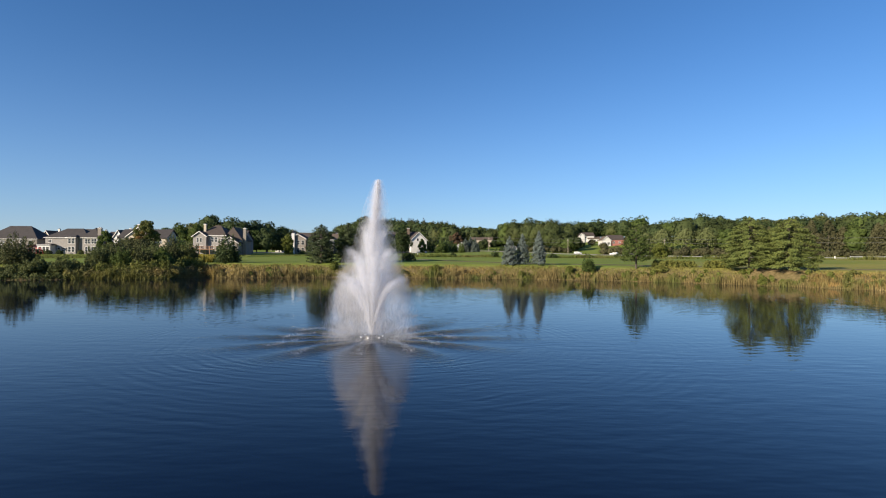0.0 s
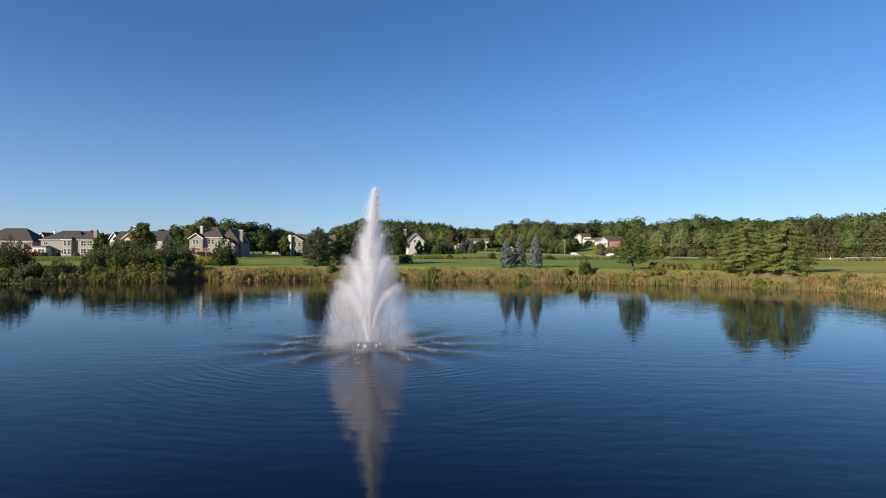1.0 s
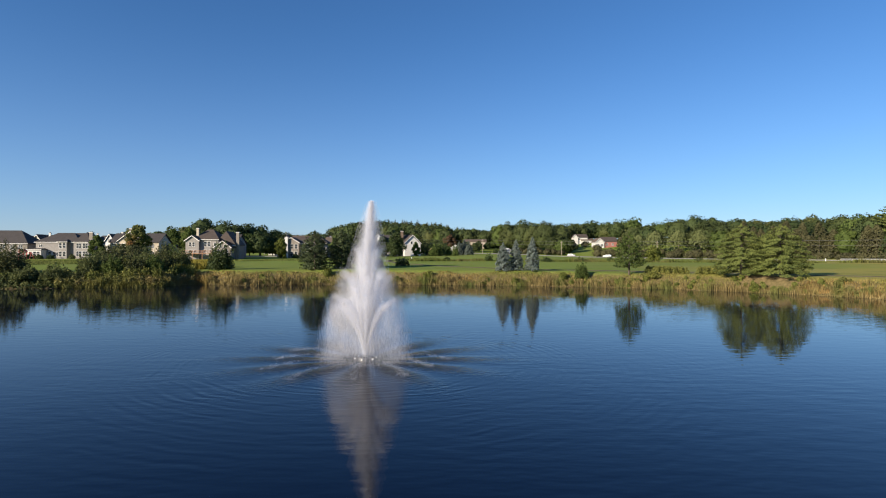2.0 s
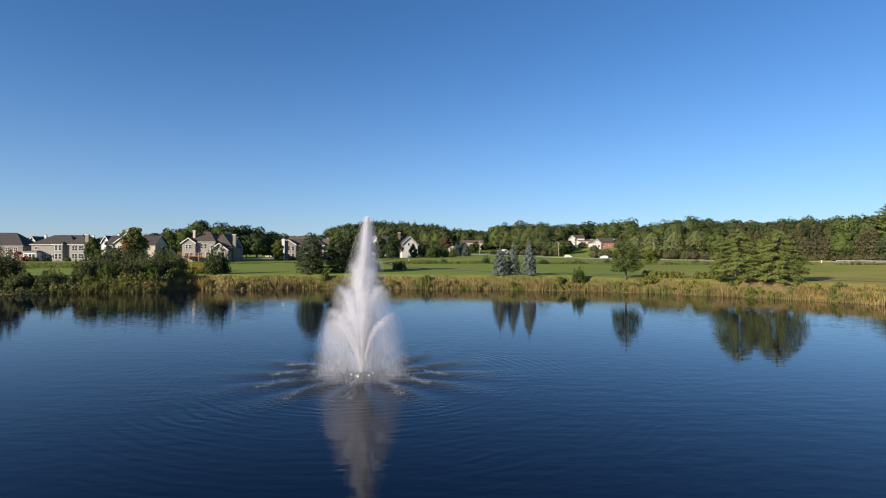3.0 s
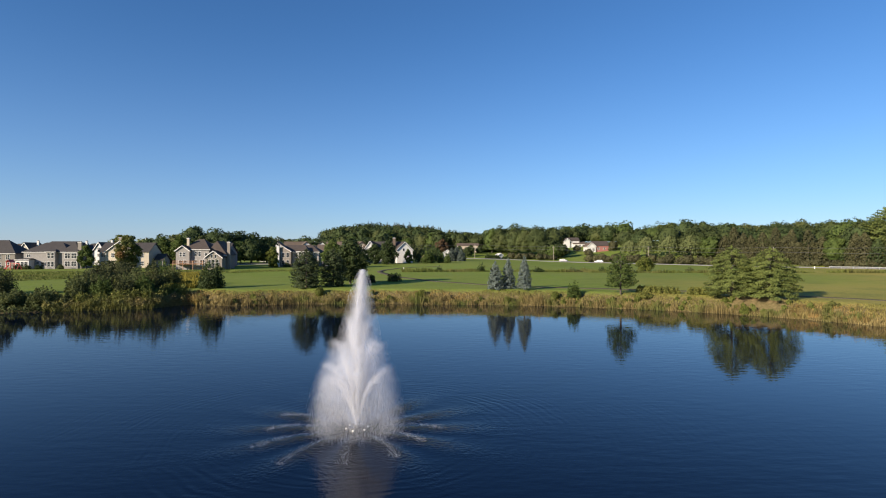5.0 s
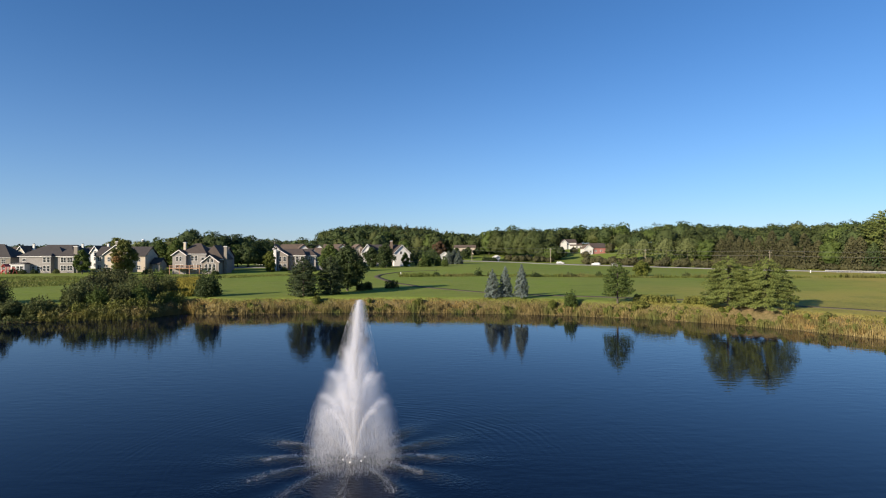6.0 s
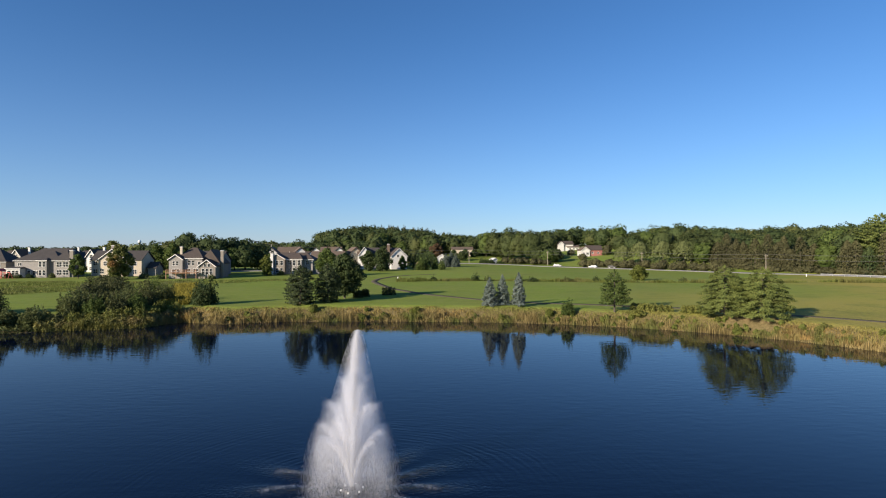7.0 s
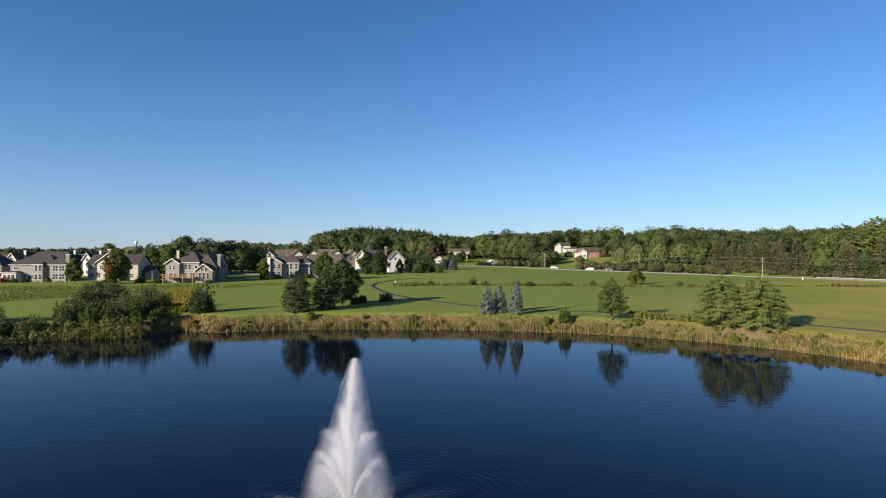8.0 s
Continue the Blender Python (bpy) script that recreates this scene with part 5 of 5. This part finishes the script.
# from the meadow's end to the road
house(-166.5, 214, 4, "large house with a dark grey hipped roof", [(-9.5, 9.5, 0, 11, 5.8, 5.2, "x", 6)], (M_STONE,), (M_ROOF_GREY,),
      row_of(0, "front", (1.6, 4.4), (-6.5, -3.2, 0.5, 4.0, 7.0), 1.3, 1.6))
house(-140.0, 211, 0, "wide grey house with a long hipped slate-coloured roof",
      [(-12.4, 4.0, 1.8, 12, 6.4, 3.7, "x", 5.5), (2.6, 8.4, 0.6, 9.5, 6.4, 3.9, "y", 4.0), (-2.8, 0.4, 0, 4, 6.5, 1.0, "x", 1.4), (-13.4, -8.4, -1.2, 4, 3.6, 0.5, "x", 1.0)],
      (M_SIDING_GREY, M_SIDING_GREY, M_SIDING_GREY, M_SIDING_WHITE), (M_ROOF_GREY,),
      row_of(2, "front", (1.9, 5.1), (-1.9, -0.5), 1.0, 1.9, 0) + row_of(1, "front", (2.0, 5.0), (4.6, 7.0), 1.9, 1.8, 1) + row_of(1, "right", (2.0, 5.0), (3.0, 6.5), 1.3, 1.6) + row_of(0, "front", (5.0,), (-10.6,), 1.2, 1.0) + row_of(0, "front", (1.8,), (-7.2, -5.4, -3.8), 1.1, 1.7, 0) + row_of(3, "front", (2.0,), (-12.3, -10.7, -9.4), 1.1, 1.5, 0),
      [(8.7, 1.6, -0.5, 10.0, 1.4, M_STONE)])
house(-117.0, 219, 0, "cream house with steep dark gables behind an autumn tree",
      [(-11.0, 8.0, 0, 10, 6.2, 3.6, "x", 0.05), (-7.6, 3.2, -1.4, 7, 6.2, 4.4, "y", 0), (9.0, 12.0, 3.0, 9, 3.0, 2.4, "x", 0.05)], (M_SIDING_CREAM, M_SIDING_CREAM, M_SIDING_GREY), (M_ROOF_GREY,),
      row_of(0, "front", (2.0, 5.1), (-9.5,), 1.5, 1.6) + row_of(0, "front", (1.8, 4.9), (5.4,), 1.3, 1.6) + row_of(1, "front", (2.0,), (-6.2, -3.0, 0.6), 1.5, 1.7) + row_of(1, "front", (5.0,), (-5.0, 0.6), 1.2, 1.6), [(-5.4, 5, 6, 11.8, 1.3, M_STONE)])
house(-83.0, 203, 0, "grey-tan house with brown hipped roof and a rear deck",
      [(-8.4, -3.6, 0, 8, 6.8, 2.0, "y", 0), (-6.4, 3.0, 1.2, 11.5, 7.4, 3.9, "x", 4.2), (2.4, 8.4, -0.8, 6, 4.3, 2.6, "y", 0), (1.4, 8.6, 2.6, 12, 5.4, 5.2, "y", 1.4)],
      (M_SIDING_GREY, M_SIDING_GREY, M_STONE, M_STONE), (M_ROOF,),
      row_of(0, "front", (5.6,), (-6.7, -5.5), 0.8, 1.5, 0) + row_of(0, "front", (2.6,), (-6.0,), 2.6, 1.8, 2) + row_of(1, "front", (5.8,), (-1.8, -0.4), 0.9, 1.7, 0) + row_of(1, "front", (5.6,), (1.9,), 1.0, 1.0, 0) + row_of(1, "front", (2.6,), (-2.2, 0.6), 1.7, 2.0) + row_of(2, "front", (2.6,), (4.0, 5.4, 6.8), 0.9, 2.2, 0) + row_of(2, "front", (4.9,), (4.7, 6.1), 0.8, 1.2, 0),
      [(-5.2, 3, 6, 11.4, 0.9, M_SIDING_CREAM), (9.3, 3.6, -0.5, 10.0, 1.1, M_STONE)], (-8.2, 2.6, -3.2, 0, 2.3))
house(-83.8, 222, 0, "dark blue-grey house in the shade of its neighbour", [(-4.5, 3.8, 0, 12, 5.8, 3.8, "x", 0.05)], (M_SIDING_BLUE,), (M_ROOF_GREY,), row_of(0, "right", (1.6, 4.4), (3.0, 7.0), 1.2, 1.6) + row_of(0, "front", (4.4,), (1.0,), 1.2, 1.6))
house(-55.0, 228, 0, "cream and grey house with a white chimney and turret bay",
      [(-8.2, 9.6, 2.0, 12, 6.1, 2.9, "x", 4), (-7.8, -1.4, 0, 9, 6.2, 2.2, "y", 0), (1.7, 5.6, -0.6, 6, 6.3, 2.6, "x", 2.1), (8.6, 13.0, 3, 13, 3.8, 2.6, "x", 2.0)],
      (M_SIDING_GREY, M_STONE, M_SIDING_GREY, M_SIDING_BLUE), (M_ROOF,),
      row_of(1, "front", (1.8, 4.8), (-4.4, -2.6), 1.1, 1.8, 0) + row_of(2, "front", (1.8, 4.8), (2.6, 4.6), 1.1, 2.0, 0) + row_of(0, "front", (1.8, 4.8), (0.2, 7.4), 1.2, 1.6),
      [(-6.3, -0.6, -0.5, 8.4, 1.1, M_SIDING_WHITE)])
house(-44.0, 255, 0, "cream house with a tan shingled gable roof", [(-7.3, 7.3, 0, 10, 6.0, 3.0, "x", 0.05), (-9.6, -4.6, -2.5, 5, 3.6, 2.8, "y", 0)], (M_SIDING_CREAM, M_SIDING_BLUE), (M_ROOF_BROWN, M_ROOF), row_of(0, "front", (1.6, 4.2), (-3, 0.5, 4), 1.3, 1.6))
house(-22.2, 275, 0, "grey house with a brick chimney and steep roof", [(-8.0, 7.4, 0, 11, 5.4, 5.2, "x", 0.05), (-9.2, -4.2, -1.5, 6, 7.0, 3.9, "y", 0)], (M_SIDING_BLUE, M_SIDING_WHITE), (M_ROOF_GREY,), row_of(0, "front", (1.6, 4.2), (-1.5, 1.6, 4.8), 1.3, 1.5), [(4.8, 3, 6, 12.4, 1.4, M_ROOF_BROWN)])
house(-11.8, 272, 14, "white gabled house lit by the sun", [(-3.9, 3.9, 0, 12, 6.2, 4.2, "y", 0)], (M_SIDING_WHITE,), (M_ROOF,), row_of(0, "front", (2.0,), (1.8,), 1.3, 1.6) + row_of(0, "front", (6.6,), (-0.6,), 0.9, 1.3, 0))
# farther roofs between them: gabled blocks turned this way and that
BEYOND = "two-storey house with pale siding among other roofs"
for hx, hy, rz, sid, rf in ((-86, 304, -78, M_SIDING_WHITE, M_ROOF_BROWN), (-79.5, 296, -82, M_SIDING_WHITE, M_ROOF_GREY), (-66.5, 302, -72, M_SIDING_WHITE, M_ROOF_BROWN), (-57.0, 298, -80, M_SIDING_WHITE, M_ROOF),
                            (-45.5, 300, -76, M_SIDING_WHITE, M_ROOF), (-38.0, 306, -70, M_SIDING_CREAM, M_ROOF_BROWN), (-29.5, 296, -84, M_SIDING_WHITE, M_ROOF_BROWN), (-77, 322, 10, M_SIDING_CREAM, M_ROOF_BROWN), (-53, 324, 0, M_SIDING_WHITE, M_ROOF_BROWN)):
    house(hx, hy, rz, BEYOND, [(-6, 5.5, -3.6, 3.6, 7.4, 3.5, "x", 0.05), (1.0, 4.6, -5.2, 0, 6.6, 2.0, "y", 0)], (sid,), (rf,), row_of(0, "right", (3.0, 6.0), (-1.6, 1.6), 1.1, 1.4) + row_of(0, "front", (6.0,), (-4.5, -1.4), 1.1, 1.4))
for hx, hy, rz, sid, rf in ((-149, 250, -4, M_SIDING_WHITE, M_ROOF_GREY), (-190, 262, 0, M_SIDING_CREAM, M_ROOF), (-176, 276, 0, M_SIDING_CREAM, M_ROOF_GREY), (-128, 262, 0, M_SIDING_GREY, M_ROOF_GREY)):
    house(hx, hy, rz, BEYOND, [(1.5, 5.5, -1, 9, 6.6, 3.4, "y", 0), (-7, 7, 1.5, 10, 5.6, 4.0, "x", 3.0)], (sid,), (rf,), row_of(0, "front", (1.6, 4.4, 7.0), (3.5,), 1.2, 1.4) + row_of(1, "front", (4.0,), (-4.5, -1.4), 1.1, 1.4), [(6.2, 4, 5, 10.8, 0.9, M_SIDING_WHITE)])
house(-162.0, 247, 0, "house with a long dark roof behind its neighbour", [(-10.5, 10.5, 0, 11, 6.0, 4.6, "x", 4.5)], (M_SIDING_GREY,), (M_ROOF_GREY,), row_of(0, "front", (4.4,), (-6, -2, 2, 6), 1.2, 1.4))
# beyond and along the road
house(29.8, 425, 0, "low house with a long brown roof on the rise", [(-8.0, 8.0, 0, 10, 4.0, 2.0, "x", 0.05)], (M_SIDING_CREAM,), (M_ROOF_BROWN,), row_of(0, "front", (2.2,), (-5.5, -1, 4), 1.6, 1.5))
house(12.0, 360, 0, "small white gabled outbuilding under trees", [(-2.9, 2.9, 0, 7, 3.6, 2.2, "y", 0)], (M_SIDING_WHITE,), (M_ROOF_BROWN,), row_of(0, "front", (2.6,), (0,), 1.3, 1.3))
house(45.5, 352, 20, "small white shed with a pale roof", [(-1.6, 1.6, 0, 4, 2.2, 1.3, "y", 0)], (M_SIDING_WHITE,), (M_SIDING_WHITE,))
house(119.0, 452, 0, "white hillside house with a low wing", [(-5.0, 4.0, 0, 9, 5.0, 2.8, "x", 0.05), (-8.3, -4.0, -1.2, 6, 5.0, 2.4, "y", 0), (-1.5, 8.6, -1.6, 7, 2.6, 1.8, "x", 0.05)], (M_SIDING_WHITE,), (M_ROOF, M_ROOF, M_ROOF_BROWN), row_of(2, "front", (1.4,), (1.0, 4, 6.8), 1.3, 1.2) + row_of(0, "front", (3.8,), (-3.0,), 1.2, 1.3))
house(115.0, 376, 0, "red-sided hillside house with a tan front gable", [(-2.8, 7.4, 0, 10, 4.2, 3.2, "x", 0.05), (-7.4, -1.6, -1.0, 9, 3.8, 2.7, "y", 0)], (M_BRICK_RED, M_SIDING_WHITE), (M_ROOF, M_ROOF_BROWN), row_of(1, "front", (1.8,), (-5.8, -3.2), 1.6, 1.4, 2) + row_of(0, "front", (2.4,), (0.6, 4.5), 1.2, 1.4))

street = part("street", smooth(ribbon([(-100, 246), (-88, 252), (-80, 255), (-70, 257)], 5.5, 0.25, 2.0)), M_ROAD, None)
tagged(street, "pale residential street glimpsed between the houses", "street", kind="structure")

# ---------------------------------------------------------------- poles, wires, rails, cars


def utility_pole(x, y, height, turn):
    p = anchor("utility_pole", x, y, gz(x, y) - 0.2, turn, "weathered wooden utility pole carrying wires", "utility pole", "poles along the road")
    part("shaft", smooth(arrays_mesh("shaft", *tube([(0, 0, 0), (0, 0, height * 0.5), (0, 0, height)], [0.17, 0.15, 0.11], 8))), M_POLE, p)
    part("crossarm", box_mesh(-0.7, 0.7, -0.05, 0.05, height - 0.72, height - 0.62, 0.01), M_POLE, p)
    for k in (-0.6, 0.0, 0.6):
        z = height - 0.6 if k else height
        part("insulator", smooth(arrays_mesh("insulator", *tube([(k, 0, z), (k, 0, z + 0.1), (k, 0, z + 0.2)], [0.05, 0.07, 0.03], 6))), M_GALV, p)
    return p


def wire(a, b, sag, name="overhead_wire"):
    t = np.linspace(0, 1, 14)
    a, b = np.array(a), np.array(b)
    pts = a + (b - a) * t[:, None]
    pts[:, 2] -= sag * 4 * t * (1 - t)
    w = part(name, arrays_mesh(name, *tube(pts, np.full(14, 0.04), 4)), M_WIRE, None)
    return tagged(w, "thin dark overhead wire sagging between poles", "wire", "wires along the road")


poles = []
for yy in (120, 183, 242, 306):
    px, py = road_at(yy, -5.5)
    poles.append((px, py, 8.8))
poles += [(75.6, 336, 8.8), (28.5, 346, 9.0), (-11.2, 330, 9.0)]
for px, py, ph in poles:
    utility_pole(px, py, ph, -25)
for (ax, ay, ah), (bx, by, bh) in zip(poles, poles[1:]):
    wire((ax, ay, gz(ax, ay) + ah), (bx, by, gz(bx, by) + bh), 0.7)
    wire((ax, ay, gz(ax, ay) + ah - 1.9), (bx, by, gz(bx, by) + bh - 1.9), 0.8)
back = [(-98.4, 318, 15.6), (-86.1, 318, 12.4), (-11.2, 330, 9.0)]
for px, py, ph in back[:-1]:
    utility_pole(px, py, ph, 80)
for (ax, ay, ah), (bx, by, bh) in zip(back, back[1:]):
    wire((ax, ay, gz(ax, ay) + ah), (bx, by, gz(bx, by) + bh), 1.0)

rail_thing = anchor("guardrail", 0, 0, 0, 0, "pale steel guardrail along the road's verge", "guardrail")
rail_pts = [road_at(yy, -4.2) for yy in np.arange(222, 120, -4.0)]
rp = np.array([(px, py, gz(px, py) + 0.72) for px, py in rail_pts])
bm = bmesh.new()
prof = [(-0.02, 0.16), (0.05, 0.10), (-0.02, 0.0), (0.05, -0.10), (-0.02, -0.16), (-0.06, -0.16), (-0.06, 0.16)]
rings = [[bm.verts.new((px - a * 0.906, py - a * 0.423, pz + b)) for a, b in prof] for px, py, pz in rp]
for r0, r1 in zip(rings, rings[1:]):
    for k in range(len(prof)):
        bm.faces.new((r0[k], r0[(k + 1) % len(prof)], r1[(k + 1) % len(prof)], r1[k]))
part("rail", bm, M_GALV, rail_thing)
for px, py, pz in rp:
    part("post", box_mesh(px - 0.02, px + 0.14, py - 0.07, py + 0.07, pz - 1.0, pz + 0.18), M_GALV, rail_thing)


def car(x, y, turn, paint, label, tall=1.0, z=0.0):
    c = anchor("car", x, y, z, turn, label, "car", "cars on the road")
    L, W = 4.7, 1.8
    prof = [(-2.35, 0.35), (-2.35, 0.85), (-2.1, 0.98), (-1.75, 1.5 * tall), (0.5, 1.52 * tall), (1.1, 1.02), (2.15, 0.88), (2.35, 0.6), (2.35, 0.35)]
    bm = bmesh.new()
    a = [bm.verts.new((px, -W / 2 + (0.14 if pz > 1.2 else 0), pz)) for px, pz in prof]
    b = [bm.verts.new((px, W / 2 - (0.14 if pz > 1.2 else 0), pz)) for px, pz in prof]
    n = len(prof)
    for i in range(n):
        bm.faces.new((a[i], a[(i + 1) % n], b[(i + 1) % n], b[i]))
    bm.faces.new(a[::-1]), bm.faces.new(b)
    bmesh.ops.recalc_face_normals(bm, faces=bm.faces[:])
    bmesh.ops.bevel(bm, geom=bm.edges[:], offset=0.05, segments=1, affect="EDGES")
    part("body", bm, paint, c)
    for s in (-1, 1):
        part("side_window", box_mesh(-1.55, 0.55, s * (W / 2 - 0.08) - 0.05, s * (W / 2 - 0.08) + 0.05, 1.02, 1.36 * tall, 0.02), M_GLASS, c)
    for px in (-1.4, 1.4):
        for s in (-1, 1):
            bm = bmesh.new()
            bmesh.ops.create_cone(bm, cap_ends=True, segments=18, radius1=0.33, radius2=0.33, depth=0.22, matrix=Matrix.Translation((px, s * 0.82, 0.33)) @ Matrix.Rotation(math.pi / 2, 4, "X"))
            wh = part("wheel", bm, M_TYRE, c)
            bm = bmesh.new()
            bmesh.ops.create_cone(bm, cap_ends=True, segments=14, radius1=0.2, radius2=0.2, depth=0.24, matrix=Matrix.Translation((px, s * 0.825, 0.33)) @ Matrix.Rotation(math.pi / 2, 4, "X"))
            part("rim", bm, M_GALV, wh)
    return c


def on_road(x, off):
    y = float(road_y(x)) + off
    return x, y, gz(x, y) + 0.235


px, py, pz = on_road(96, -1.6)
car(px, py, 145, M_PAINT_WHITE, "white car on the country road", 0.95, pz)
px, py, pz = on_road(79, 1.6)
car(px, py, -26, M_PAINT_SILVER, "silver car on the country road", 1.0, pz)
px, py, pz = on_road(105.5, 1.6)
car(px, py, -38, M_DARK, "dark car on the country road", 1.0, pz)

# marker post by the footpath, and one at the field's edge
for px, py, hgt, lab in ((-8.7, 190, 1.2, "short white marker post beside the footpath"), (151, 214, 1.0, "short white marker post at the field's edge")):
    post = anchor("marker_post", px, py, gz(px, py) - 0.1, 0, lab, "post")
    part("shaft", box_mesh(-0.16, 0.16, -0.12, 0.12, 0, hgt, 0.03), M_TRIM, post)
    part("cap", box_mesh(-0.19, 0.19, -0.15, 0.15, hgt, hgt + 0.12, 0.03), M_TRIM, post)


def playset(x, y, turn, timber, slide, label):
    """A garden climbing frame with a roofed tower, swing beam and slide."""
    p = anchor("playset", x, y, gz(x, y) - 0.05, turn, label, "playset")
    for sx in (-0.8, 0.8):
        for sy in (-0.8, 0.8):
            part("post", box_mesh(sx - 0.07, sx + 0.07, sy - 0.07, sy + 0.07, 0, 2.7), timber, p)
    part("floor", box_mesh(-0.9, 0.9, -0.9, 0.9, 1.4, 1.5), timber, p)
    part("roof", gable_roof(-0.9, 0.9, -0.9, 0.9, 2.7, 0.9, "y", 0.15, 0.08), slide, p)
    part("beam", box_mesh(0.8, 4.0, -0.08, 0.08, 2.2, 2.36), timber, p)
    for sy in (-0.9, 0.9):
        v, f = tube([(4.0, 0, 2.3), (4.05, sy * 0.5, 1.2), (4.1, sy, 0)], [0.07, 0.07, 0.07], 6)
        part("leg", arrays_mesh("leg", v, f), timber, p)
    bm = bmesh.new()
    rows = [(-0.9, 1.5), (-1.6, 0.9), (-2.4, 0.25), (-2.9, 0.2)]
    grid = [[bm.verts.new((px, sy, pz + lift)) for sy, lift in ((-0.3, 0.18), (-0.28, 0), (0.28, 0), (0.3, 0.18))] for px, pz in rows]
    for r0, r1 in zip(grid, grid[1:]):
        for k in range(3):
            bm.faces.new((r0[k], r0[k + 1], r1[k + 1], r1[k]))
    bmesh.ops.solidify(bm, geom=bm.faces[:], thickness=0.04)
    part("slide", bm, slide, p)
    return p


playset(-2.6, 262, 20, M_DECK, M_DECK, "wooden garden playset with a small roof")
playset(-151.5, 205, -15, M_RED, M_RED, "red garden playset beside the meadow")

tower = anchor("water_tower", -361, 720, gz(-361, 720), 0, "pale spherical water tower far behind the trees", "water tower")
bm = bmesh.new()
bmesh.ops.create_uvsphere(bm, u_segments=24, v_segments=14, radius=2.1, matrix=Matrix.Translation((0, 0, 18.5)))
part("tank", bm, M_STEELBALL, tower)
part("stem", smooth(arrays_mesh("stem", *tube([(0, 0, 0), (0, 0, 4), (0, 0, 15), (0, 0, 17)], [1.4, 0.8, 0.7, 1.4], 14))), M_STEELBALL, tower)
